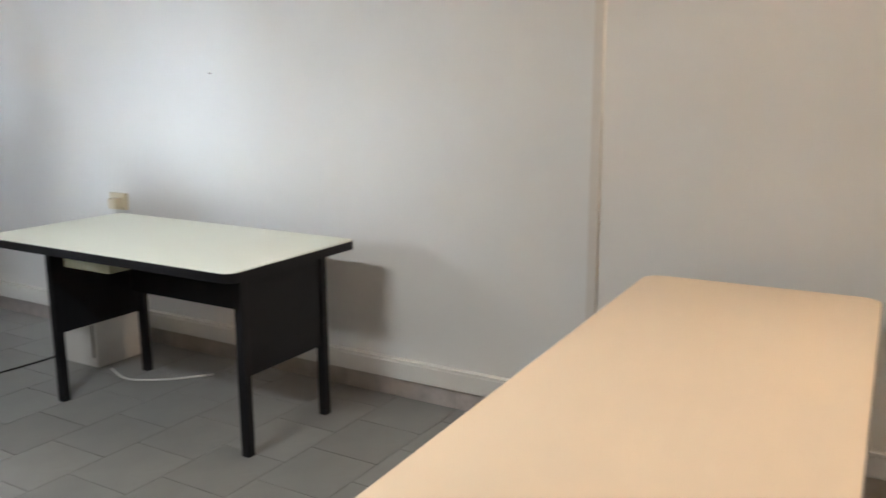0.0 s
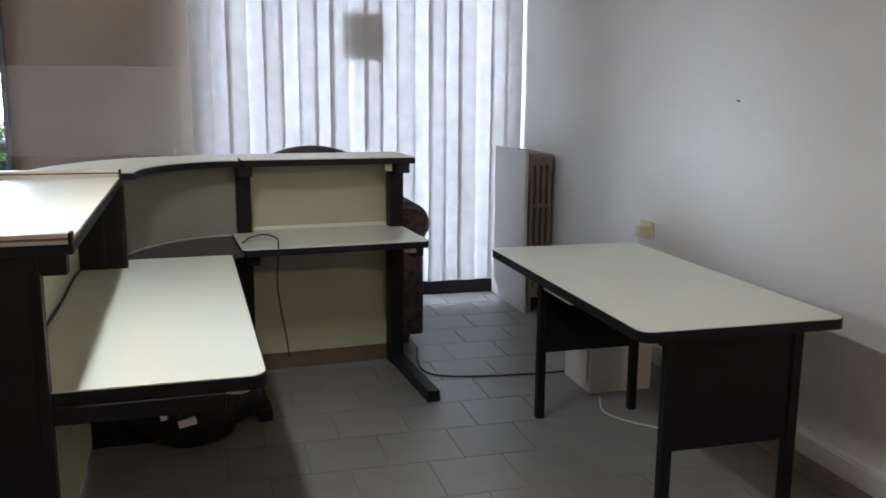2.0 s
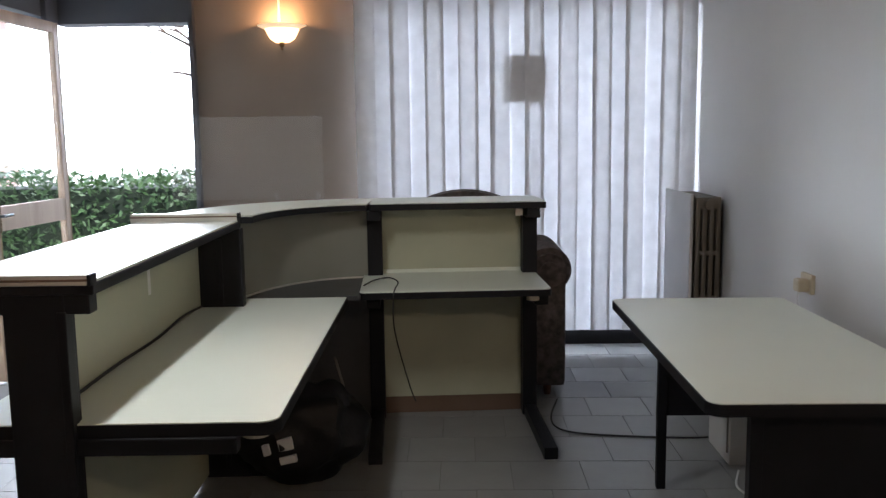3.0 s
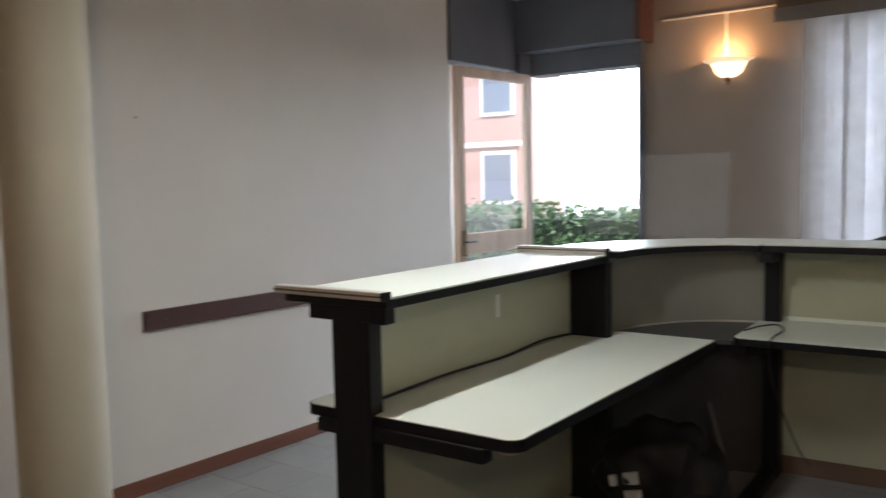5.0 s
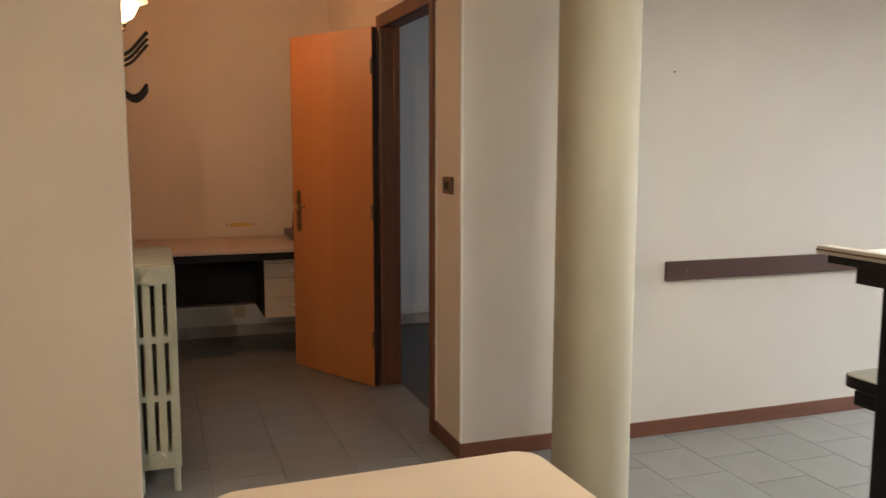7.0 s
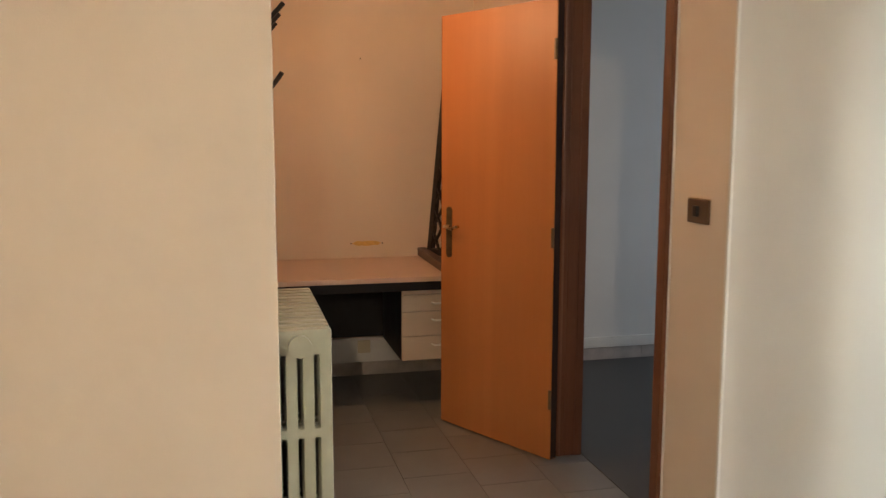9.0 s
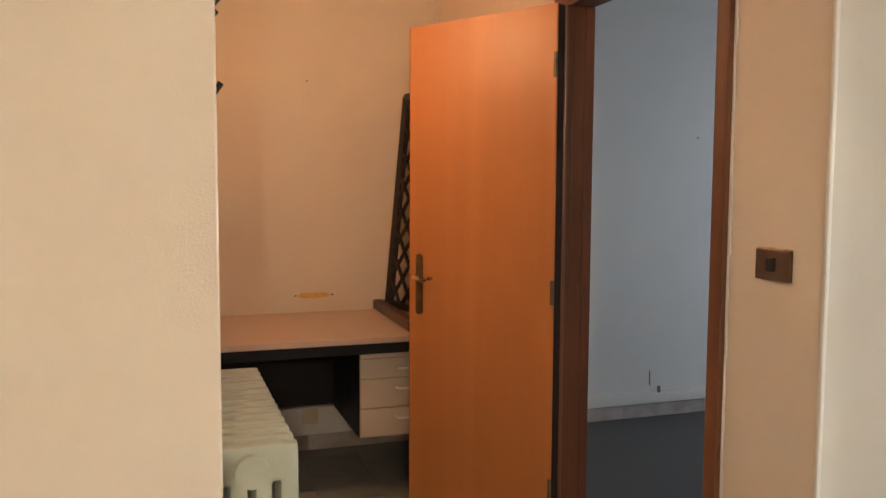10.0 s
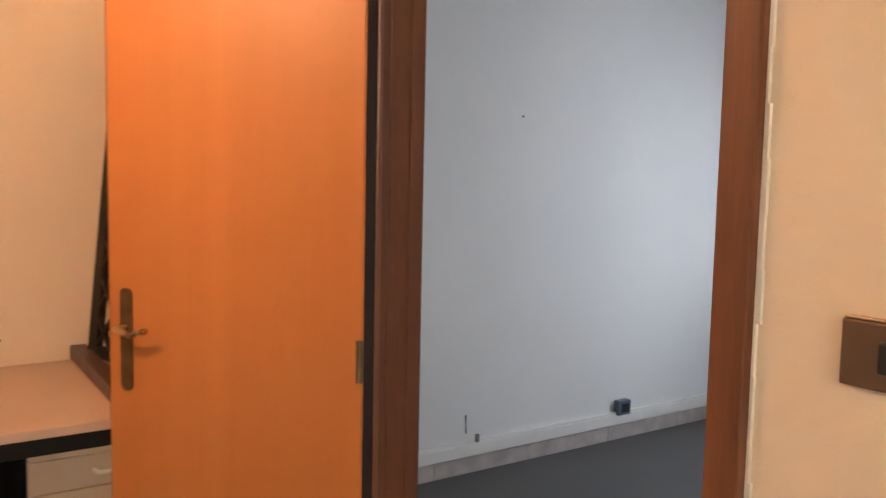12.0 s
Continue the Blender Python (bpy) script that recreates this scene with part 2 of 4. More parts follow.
M_LINO = mat("dark_grey_sheet_floor", (0.085, 0.083, 0.08), 0.55, vary=0.12, scale=3, fine=90, dirt=0.2, dirt_colour=(0.11, 0.105, 0.10))
M_LATT = wood("black_stained_lattice_wood", (0.008, 0.007, 0.006), (0.02, 0.016, 0.013), 0.5, "Z")
M_HANGER = mat("black_hook_metal", (0.012, 0.011, 0.011), 0.4)
M_BLUEBOX = mat("blue_grey_plastic", (0.10, 0.15, 0.19), 0.4)
M_LEAF = mat("hedge_leaf", (0.055, 0.11, 0.035), 0.5, vary=0.4, scale=3)
# near-black green for the shade between the hedge's leaves
M_HEDGE_SHADE = mat("hedge_inner_shade", (0.015, 0.025, 0.012), 0.9, vary=0.3)
M_BARK = mat("tree_bark", (0.16, 0.12, 0.09), 0.9, vary=0.25, scale=14, bump=0.5)
M_GROUND = mat("pale_paving_ground", (0.42, 0.40, 0.37), 0.85, vary=0.12, scale=2)
M_HOUSE = mat("pink_house_render", (0.46, 0.30, 0.25), 0.85, vary=0.08, scale=1.0)
M_HOUSEW = mat("white_house_trim", (0.75, 0.73, 0.70), 0.8)
M_ROOF = mat("clay_roof_tile", (0.30, 0.12, 0.07), 0.8, vary=0.2, scale=5)
M_PANE = mat("dark_far_pane", (0.20, 0.22, 0.26), 0.15)
M_SIGN = mat("grey_sign_board", (0.06, 0.06, 0.065), 0.5)


# ---------------------------------------------------------------- mesh helpers
def box(bm, x0, x1, y0, y1, z0, z1, bev=0.0, turn=None):
    r = bmesh.ops.create_cube(bm, size=1.0)
    vs = r["verts"]
    for v in vs:
        v.co = Vector(((x0 + x1) / 2 + v.co.x * (x1 - x0), (y0 + y1) / 2 + v.co.y * (y1 - y0), (z0 + z1) / 2 + v.co.z * (z1 - z0)))
    if turn is not None:
        for v in vs:
            v.co = turn @ v.co
    if bev:
        es = {e for v in vs for e in v.link_edges}
        bmesh.ops.bevel(bm, geom=list(es), offset=bev, segments=2, affect="EDGES", profile=0.6)
    return bm


def prism(bm, poly, z0, z1, bev=0.0):
    lo = [bm.verts.new((x, y, z0)) for x, y in poly]
    hi = [bm.verts.new((x, y, z1)) for x, y in poly]
    n = len(poly)
    bm.faces.new(list(reversed(lo)))
    top = bm.faces.new(hi)
    for i in range(n):
        bm.faces.new((lo[i], lo[(i + 1) % n], hi[(i + 1) % n], hi[i]))
    if bev:
        bmesh.ops.bevel(bm, geom=list(top.edges), offset=bev, segments=2, affect="EDGES", profile=0.6)
    return bm


def rrect(x0, x1, y0, y1, r, n=6):
    out = []
    for cx, cy, a in ((x1 - r, y1 - r, 0), (x0 + r, y1 - r, 90), (x0 + r, y0 + r, 180), (x1 - r, y0 + r, 270)):
        for i in range(n + 1):
            w = radians(a + 90 * i / n)
            out.append((cx + r * math.cos(w), cy + r * math.sin(w)))
    return out


def round_front(x0, x1, y0, y1, r, n=6):
    """A slab outline with rounded corners at y0 and nearly square ones at y1."""
    out = [(x1, y1 - 0.006), (x1 - 0.006, y1), (x0 + 0.006, y1), (x0, y1 - 0.006)]
    for cx, a in ((x0 + r, 180), (x1 - r, 270)):
        for i in range(n + 1):
            w = radians(a + 90 * i / n)
            out.append((cx + r * math.cos(w), y0 + r + r * math.sin(w)))
    return out


def rod(bm, p0, p1, r, seg=12, r2=None):
    p0, p1 = Vector(p0), Vector(p1)
    d = p1 - p0
    m = Matrix.Translation((p0 + p1) / 2) @ d.to_track_quat("Z", "Y").to_matrix().to_4x4()
    bmesh.ops.create_cone(bm, cap_ends=True, segments=seg, radius1=r, radius2=r if r2 is None else r2, depth=d.length, matrix=m)
    return bm


def tube(bm, pts, r, seg=8):
    pts = [Vector(p) for p in pts]
    rings = []
    for i, p in enumerate(pts):
        d = (pts[min(i + 1, len(pts) - 1)] - pts[max(i - 1, 0)]).normalized()
        q = d.to_track_quat("Z", "Y")
        rings.append([bm.verts.new(p + q @ Vector((r * math.cos(2 * math.pi * k / seg), r * math.sin(2 * math.pi * k / seg), 0))) for k in range(seg)])
    for a, b in zip(rings, rings[1:]):
        for k in range(seg):
            bm.faces.new((a[k], a[(k + 1) % seg], b[(k + 1) % seg], b[k]))
    bm.faces.new(list(reversed(rings[0])))
    bm.faces.new(rings[-1])
    return bm


def curve_points(ctrl, n=8):
    out = []
    c = [Vector(p) for p in ctrl]
    for i in range(len(c) - 1):
        a, b, d, e = c[max(i - 1, 0)], c[i], c[i + 1], c[min(i + 2, len(c) - 1)]
        for k in range(n):
            u = k / n
            out.append(0.5 * (2 * b + (d - a) * u + (2 * a - 5 * b + 4 * d - e) * u * u + (3 * b - a - 3 * d + e) * u ** 3))
    return out + [c[-1]]


def lathe(bm, profile, cx, cy, seg=32, a0=0.0, a1=360.0):
    full = a1 - a0 >= 360
    n = seg if full else seg + 1
    rows = []
    for r, z in profile:
        rows.append([bm.verts.new((cx + r * math.cos(radians(a0 + (a1 - a0) * k / seg)), cy + r * math.sin(radians(a0 + (a1 - a0) * k / seg)), z)) for k in range(n)])
    for a, b in zip(rows, rows[1:]):
        for k in range(seg):
            bm.faces.new((a[k], a[(k + 1) % n], b[(k + 1) % n], b[k]))
    return bm


def finish(name, bm, material, smooth=False):
    bmesh.ops.remove_doubles(bm, verts=bm.verts, dist=1e-5)
    bmesh.ops.recalc_face_normals(bm, faces=bm.faces)
    me = bpy.data.meshes.new(name)
    bm.to_mesh(me)
    bm.free()
    me.materials.append(material)
    if smooth:
        for p in me.polygons:
            p.use_smooth = True
        me.set_sharp_from_angle(angle=radians(40))
    return me


def structure(name, bm, material, label, category="", smooth=False):
    return tagged(new(name, finish(name, bm, material, smooth)), label, category, kind="structure")


def thing(name, at, label, category, group=""):
    ob = new(name)
    ob.location = at
    ob.empty_display_size = 0.1
    return tagged(ob, label, category, group)


def root_of(ob):
    return ob if ob.parent is None else root_of(ob.parent)


def part(name, bm, material, parent, label="", smooth=False):
    """A mesh, drawn in world places, as a part of a thing."""
    base = root_of(parent)
    if base.type == "EMPTY" or base.location.length > 0:
        for v in bm.verts:
            v.co -= base.location
    ob = new(name, finish(name, bm, material, smooth))
    ob.parent = parent
    return tagged(ob, label)


def B():
    return bmesh.new()


# ---------------------------------------------------------------- the setting
XE, XW, XC, YN, CEIL = 2.57, -1.82, -4.71, 6.17, 2.80

bm = B()
box(bm, -5.0, 2.75, -2.2, 6.45, -0.12, -0.006)
floor = structure("floor", bm, M_GROUT, "grey tiled office floor with thin dark joints", "floor")

bm = B()
box(bm, -5.0, 2.75, -2.2, 6.45, CEIL, CEIL + 0.12)
structure("ceiling", bm, M_CEIL, "plain beige plastered ceiling", "ceiling")

bm = B()
box(bm, XE, XE + 0.15, -2.2, 6.45, -0.006, CEIL)
structure("wall_east", bm, M_EAST, "long off-white painted wall", "wall")
bm = B()
box(bm, -1.69, XE, -2.2, -2.0, -0.006, CEIL)
box(bm, XC, -1.84, -2.2, -2.0, -0.006, CEIL)
structure("wall_south", bm, M_WALL, "plain painted wall behind the table", "wall")
bm = B()
box(bm, XW - 0.13, XW, 1.634, 5.12, -0.006, CEIL)
structure("wall_west", bm, M_WALL, "white painted wall with a rail, ending beside the entrance", "wall")
bm = B()
box(bm, XC, -3.15, 1.63, 1.705, -0.006, CEIL)
box(bm, -2.2, XW - 0.13, 1.63, 1.705, -0.006, CEIL)
box(bm, XW - 0.13, XW - 0.001, 1.63, 1.634, -0.006, CEIL)
box(bm, -3.15, -2.2, 1.63, 1.705, 2.12, CEIL)
structure("wall_corridor", bm, M_CREAM, "cream painted wall with a doorway", "wall")
bm = B()
box(bm, -1.84, -1.69, -2.2, 0.255, -0.006, CEIL, 0.004)
structure("wall_corner", bm, M_CREAM, "cream painted wall end at the passage", "wall")
bm = B()
box(bm, XC, -1.84, 0.05, 0.19, -0.006, CEIL)
structure("wall_hooks", bm, M_CREAM, "cream wall behind the radiator and coat hooks", "wall")
bm = B()
box(bm, XC - 0.15, XC, -2.2, 6.45, -0.006, CEIL)
structure("wall_back", bm, M_CREAM, "cream painted wall behind the desk", "wall")
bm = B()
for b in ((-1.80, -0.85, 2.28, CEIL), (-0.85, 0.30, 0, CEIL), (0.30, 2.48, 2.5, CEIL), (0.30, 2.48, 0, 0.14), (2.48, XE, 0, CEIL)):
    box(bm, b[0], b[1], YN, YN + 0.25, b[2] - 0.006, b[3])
structure("wall_north", bm, M_FRONT, "taupe front wall, darkened as if backlit, with entrance and shop window", "wall")

bm = B()
for b in ((XC, -4.3, 0, CEIL), (-4.3, -2.6, 0, 0.95), (-4.3, -2.6, 2.4, CEIL), (-2.6, XW - 0.13, 0, CEIL)):
    box(bm, b[0], b[1], 5.12, 5.32, b[2] - 0.006, b[3])
structure("wall_next_room_north", bm, M_EAST, "unseen white wall of the next room with an added window opening", "wall")
bm = B()
box(bm, XW - 0.13, -1.80, 5.125, 5.948, 2.28, CEIL, 0.004)
box(bm, XW - 0.13, -1.766, 5.95, 6.118, 2.255, 2.408, 0.004)
structure("lintel", bm, M_LINTEL, "lintel over the glazed entrance side, coloured dark as if backlit", "lintel")

# next room: its own white lining seen through the doorway
bm = B()
box(bm, XC, XC + 0.012, 1.705, 5.12, 0.0, CEIL)
structure("wall_next_room", bm, M_EAST, "white painted wall of the next room", "wall")

bm = B()
box(bm, XC + 0.012, XW - 0.13, 1.72, 5.12, 0.0005, 0.004)
structure("floor_next_room", bm, M_LINO, "plain dark grey sheet floor of the next room", "floor")

# round column
bm = B()
lathe(bm, [(0.158, 0.0), (0.158, CEIL)], -1.29, 2.0, 48)
structure("column", bm, M_COLUMN, "round enamelled beige column from floor to ceiling", "column", True)

# skirtings
bm = B()
box(bm, XW, XW + 0.012, 1.62, 5.12, 0, 0.075, 0.003)
structure("baseboard_1", bm, M_SKIRT, "red-brown wooden skirting board", "baseboard")
bm = B()
box(bm, -2.17, XW + 0.012, 1.618, 1.63, 0, 0.075, 0.003)
structure("baseboard_2", bm, M_SKIRT, "red-brown wooden skirting board", "baseboard")
bm = B()
box(bm, XW - 0.006, XW + 0.006, 1.622, 1.634, 0.08, CEIL, 0.004)
structure("trim_1", bm, M_DUCT, "thin white corner bead", "trim")


def skirting_run(name, x0, x1, y0, y1):
    long_x = x1 - x0 > y1 - y0
    bm = B()
    n = max(1, round((x1 - x0 if long_x else y1 - y0) / 0.6))
    for i in range(n):
        if long_x:
            box(bm, x0 + (x1 - x0) * i / n + 0.001, x0 + (x1 - x0) * (i + 1) / n - 0.001, y0, y1, 0, 0.085, 0.002)
        else:
            box(bm, x0, x1, y0 + (y1 - y0) * i / n + 0.001, y0 + (y1 - y0) * (i + 1) / n - 0.001, 0, 0.085, 0.002)
    structure(name, bm, M_STONE, "veined beige stone skirting", "baseboard")


skirting_run("baseboard_3", XE - 0.012, XE, -2.0, YN)
skirting_run("baseboard_4", XC + 0.012, XC + 0.024, 1.705, 5.12)
skirting_run("baseboard_5", XC, XC + 0.012, 0.19, 1.63)
for k, (x0, x1, y0, y1, z1) in enumerate(((XE - 0.03, XE, -2.0, YN, 0.18), (XC + 0.012, XC + 0.034, 1.705, 5.12, 0.16), (XC, XC + 0.03, 0.19, 1.63, 0.24))):
    d = thing("cable_duct", ((x0 + x1) / 2, (y0 + y1) / 2, 0.09), "white plastic cable duct above the skirting", "cable duct", "cable ducts")
    bm = B()
    box(bm, x0, x1, y0, y1, 0.089, z1, 0.003)
    part("channel", bm, M_DUCT, d)
    bm = B()
    face = x1 + 0.003 if x0 < 0 else x0 - 0.003
    box(bm, min(face, (x0 + x1) / 2), max(face, (x0 + x1) / 2), y0 + 0.002, y1 - 0.002, 0.10, z1 - 0.012, 0.002)
    part("lid", bm, M_DUCT, d)

# wall strip on the long wall
bm = B()
box(bm, XE - 0.014, XE, 1.475, 1.515, 0.18, CEIL, 0.004)
structure("trim_2", bm, M_WALL, "narrow beige cover strip on the wall joint", "trim")

# wooden rail on the wall
r = thing("wall_rail", (XW, 3.78, 0.77), "dark brown wooden bumper rail screwed to the wall", "rail")
bm = B()
box(bm, XW, XW + 0.022, 2.685, 4.88, 0.777, 0.872, 0.004)
part("board", bm, M_RAIL, r)
for y in (2.8, 3.5, 4.2, 4.8):
    bm = B()
    rod(bm, (XW + 0.02, y, 0.825), (XW + 0.024, y, 0.825), 0.006)
    part("screw", bm, M_BRASS, r)

# ---------------------------------------------------------------- inner door
d = tagged(new("door_1"), "open orange veneered door in a red-brown wooden frame", "door", kind="structure")
d.location = (-2.6, 1.63, 0)
XL, XR = -3.10, -2.228
for name, bb in (("casing", (XL - 0.12, XL, 1.608, 1.63, 0, 2.10)), ("casing", (XR, XR + 0.055, 1.608, 1.63, 0, 2.10)), ("casing", (XL - 0.12, XR + 0.055, 1.608, 1.63, 2.10, 2.175)),
                 ("jamb", (XL - 0.05, XL, 1.63, 1.72, 0, 2.10)), ("jamb", (XR, XR + 0.028, 1.63, 1.72, 0, 2.10)), ("jamb", (XL - 0.05, XR + 0.028, 1.63, 1.72, 2.10, 2.12)),
                 ("door_stop", (XL, XL + 0.004, 1.68, 1.715, 0, 2.10)), ("door_stop", (XR - 0.003, XR, 1.68, 1.715, 0, 2.10))):
    bm = B()
    box(bm, *bb, 0.004)
    part(name, bm, M_FRAME, d)
for x in (XL - 0.075, XL - 0.045, XL - 0.012):
    bm = B()
    rod(bm, (x, 1.606, 0), (x, 1.606, 2.10), 0.013 if x > XL - 0.02 else 0.007, 12)
    part("bead", bm, M_BEAD, d, smooth=True)
hx, hy = -3.056, 1.556
turn = Matrix.Translation((hx, hy, 0)) @ Matrix.Rotation(math.atan2(1.205 - hy, -3.728 - hx), 4, "Z")
LW = math.hypot(-3.728 - hx, 1.205 - hy)
bm = B()
box(bm, 0, LW, -0.02, 0.02, 0.012, 2.09, 0.003, turn)
leaf = part("door_leaf", bm, M_DOOR, d, "orange veneered flush door leaf")
bm = B()
box(bm, -0.003, 0.0, -0.019, 0.019, 0.014, 2.088, 0.001, turn)
part("edge_strip", bm, M_EDGE_SHADE, leaf, "hinge edge coloured near-black as if in shade")
LH = 1.045
for s in (1, -1):
    pts = [(LW - 0.06 + 0.02 * math.cos(a), LH - 0.03 + 0.11 * (1 if math.sin(a) > 0 else -1) + 0.02 * math.sin(a)) for a in [2 * math.pi * k / 24 for k in range(24)]]
    bm = B()
    lo = [bm.verts.new(turn @ Vector((x, s * 0.020, z))) for x, z in pts]
    hi = [bm.verts.new(turn @ Vector((x, s * 0.025, z))) for x, z in pts]
    bm.faces.new(lo), bm.faces.new(hi)
    for i in range(24):
        bm.faces.new((lo[i], lo[(i + 1) % 24], hi[(i + 1) % 24], hi[i]))
    pl = part("handle_plate", bm, M_BRASS, leaf, "dark aged brass handle plate")
    bm = B()
    c = curve_points([(LW - 0.06, s * 0.022, LH), (LW - 0.06, s * 0.055, LH), (LW - 0.075, s * 0.064, LH + 0.002), (LW - 0.11, s * 0.06, LH - 0.008), (LW - 0.14, s * 0.058, LH + 0.002), (LW - 0.165, s * 0.058, LH + 0.006)], 5)
    tube(bm, [turn @ p for p in c], 0.0075)
    part("lever", bm, M_LEVER, leaf, "curved worn brass lever", True)
for z in (0.25, 1.0, 1.83):
    bm = B()
    rod(bm, (hx + 0.006, hy - 0.022, z), (hx + 0.006, hy - 0.022, z + 0.09), 0.008)
    part("hinge", bm, M_BRASS, d, smooth=True)

bm = B()
rng = random.Random(21)
zs = [i * 0.07 for i in range(31)]
for z0, z1 in zip(zs, zs[1:]):
    wv = rng.uniform(0.003, 0.009)
    box(bm, XR + 0.055, XR + 0.055 + wv, 1.624, 1.63, z0, z1)
structure("trim_3", bm, M_DUCT, "ragged pale caulk line along the door frame", "trim")

# light switch
s = thing("light_switch", (-1.99, 1.62, 1.25), "bronze rectangular light switch plate with black key", "light switch")
bm = B()
box(bm, -2.052, -1.929, 1.618, 1.63, 1.21, 1.288, 0.003)
part("plate", bm, M_SWITCH, s)
bm = B()
box(bm, -2.003, -1.978, 1.607, 1.619, 1.232, 1.268, 0.004)
part("key", bm, M_SWKEY, s)
bm = B()
box(bm, -2.05, -1.93, 1.6195, 1.63, 1.2885, 1.2915, 0.001)
part("rim", bm, M_LEVER, s)


# ---------------------------------------------------------------- column radiators
def cast_section(u, thick, depth, cols, z0, z1):
    """One cast section: columns between slots in three rows, with rounded edges."""
    gap = depth / cols * 0.30
    ys = [0.004]
    for k in range(1, cols):
        ys += [depth * k / cols - gap / 2, depth * k / cols + gap / 2]
    ys.append(depth - 0.004)
    rows = 3
    zs = [z0]
    for k in range(rows):
        zs += [z0 + 0.075 + (z1 - z0 - 0.12) * k / rows, z0 + 0.045 + (z1 - z0 - 0.12) * (k + 1) / rows]
    zs.append(z1)
    bm = B()
    grid = [[[bm.verts.new((y, u + s * thick / 2, z)) for z in zs] for y in ys] for s in (-1, 1)]
    hole = lambda i, j: i % 2 == 1 and j % 2 == 1
    ni, nj = len(ys) - 1, len(zs) - 1
    solid = lambda i, j: 0 <= i < ni and 0 <= j < nj and not hole(i, j)
    for i in range(ni):
        for j in range(nj):
            if hole(i, j):
                continue
            for g in grid:
                bm.faces.new((g[i][j], g[i + 1][j], g[i + 1][j + 1], g[i][j + 1]))
            for di, dj, p, q in ((-1, 0, (i, j), (i, j + 1)), (1, 0, (i + 1, j), (i + 1, j + 1)), (0, -1, (i, j), (i + 1, j)), (0, 1, (i, j + 1), (i + 1, j + 1))):
                if not solid(i + di, j + dj):
                    bm.faces.new((grid[0][p[0]][p[1]], grid[0][q[0]][q[1]], grid[1][q[0]][q[1]], grid[1][p[0]][p[1]]))
    bmesh.ops.recalc_face_normals(bm, faces=bm.faces)
    bmesh.ops.bevel(bm, geom=[e for e in bm.edges if len(e.link_faces) == 2 and e.calc_face_angle(0) > 1.0], offset=min(0.011, thick * 0.3), segments=2, affect="EDGES", profile=0.6)
    return bm


def radiator(at, count, pitch, depth, height, axis, material, label):
    """Sections in a row along x (axis 0) or y (axis 1), feet at the floor; at is the end nearest to the walker, on the wall side."""
    th = thing("radiator", at, label, "radiator", "cast iron radiators")
    cols = 4
    w = depth / cols
    for i in range(count):
        u = i * pitch
        z0, z1 = 0.10, height
        bm = cast_section(u, pitch * 0.62, depth, cols, z0, z1)
        rod(bm, (depth / 2, u - pitch * 0.5, z1 - 0.045), (depth / 2, u + pitch * 0.5, z1 - 0.045), 0.024, 10)
        rod(bm, (depth / 2, u - pitch * 0.5, z0 + 0.045), (depth / 2, u + pitch * 0.5, z0 + 0.045), 0.024, 10)
        rot = Matrix.Rotation(radians(90), 4, "Z") if axis == 0 else Matrix.Identity(4)
        for v in bm.verts:
            v.co = Vector(at) + rot @ v.co
        part("section", bm, material, th, smooth=True)
    for z in (height - 0.045, 0.145):
        bm = B()
        rod(bm, (depth / 2, -pitch * 0.5 - 0.012, z), (depth / 2, -pitch * 0.3, z), 0.032, 14)
        for v in bm.verts:
            v.co = Vector(at) + rot @ v.co
        part("plug", bm, material, th, smooth=True)
    for u in (0, (count - 1) * pitch):
        for c in (w * 0.5, depth - w * 0.5):
            bm = B()
            rod(bm, (c, u, 0.0), (c, u, 0.12), 0.014, 8)
            for v in bm.verts:
                v.co = Vector(at) + rot @ v.co
            part("foot", bm, material, th)
    return th


radiator((-1.885, 0.225, 0.0), 13, 0.055, 0.19, 0.95, 0, M_RAD, "grey-green cast iron column radiator under the coat hooks")
radiator((2.385, 5.46, 0.0), 11, 0.055, 0.165, 1.07, 1, M_RADDARK, "brown cast iron column radiator behind a white board")
p = thing("radiator_board", (2.36, 5.75, 0.1), "white board standing against the radiator, greyed as if in shade", "board")
bm = B()
box(bm, 2.352, 2.372, 5.43, 6.1, 0.0, 1.09, 0.003)
part("panel", bm, M_BOARD_SHADE, p)
p = thing("heating_pipe", (2.49, 6.08, 0), "white painted vertical heating pipes in the corner", "pipe")
for x in (2.44, 2.50):
    bm = B()
    rod(bm, (x, 6.11, 0.0), (x, 6.11, CEIL), 0.014, 12)
    part("pipe", bm, M_DUCT, p, smooth=True)

# ---------------------------------------------------------------- coat hooks
rack = thing("coat_rack", (-2.9, 0.19, 1.75), "black metal coat hooks in a row on the wall", "coat rack")
bm = B()
box(bm, -3.3, -2.6, 0.19, 0.205, 1.80, 1.84, 0.004)
part("bar", bm, M_HANGER, rack)
for i in range(3):
    x = -3.22 + i * 0.27
    bm = B()
    tube(bm, curve_points([(x, 0.20, 1.84), (x, 0.26, 1.87), (x, 0.31, 1.925), (x, 0.345, 1.965)], 4), 0.009)
    part("upper_prong", bm, M_HANGER, rack, smooth=True)
    bm = B()
    tube(bm, curve_points([(x, 0.20, 1.80), (x, 0.215, 1.71), (x, 0.26, 1.665), (x, 0.30, 1.675), (x, 0.335, 1.72)], 4), 0.009)
    part("lower_hook", bm, M_HANGER, rack, smooth=True)


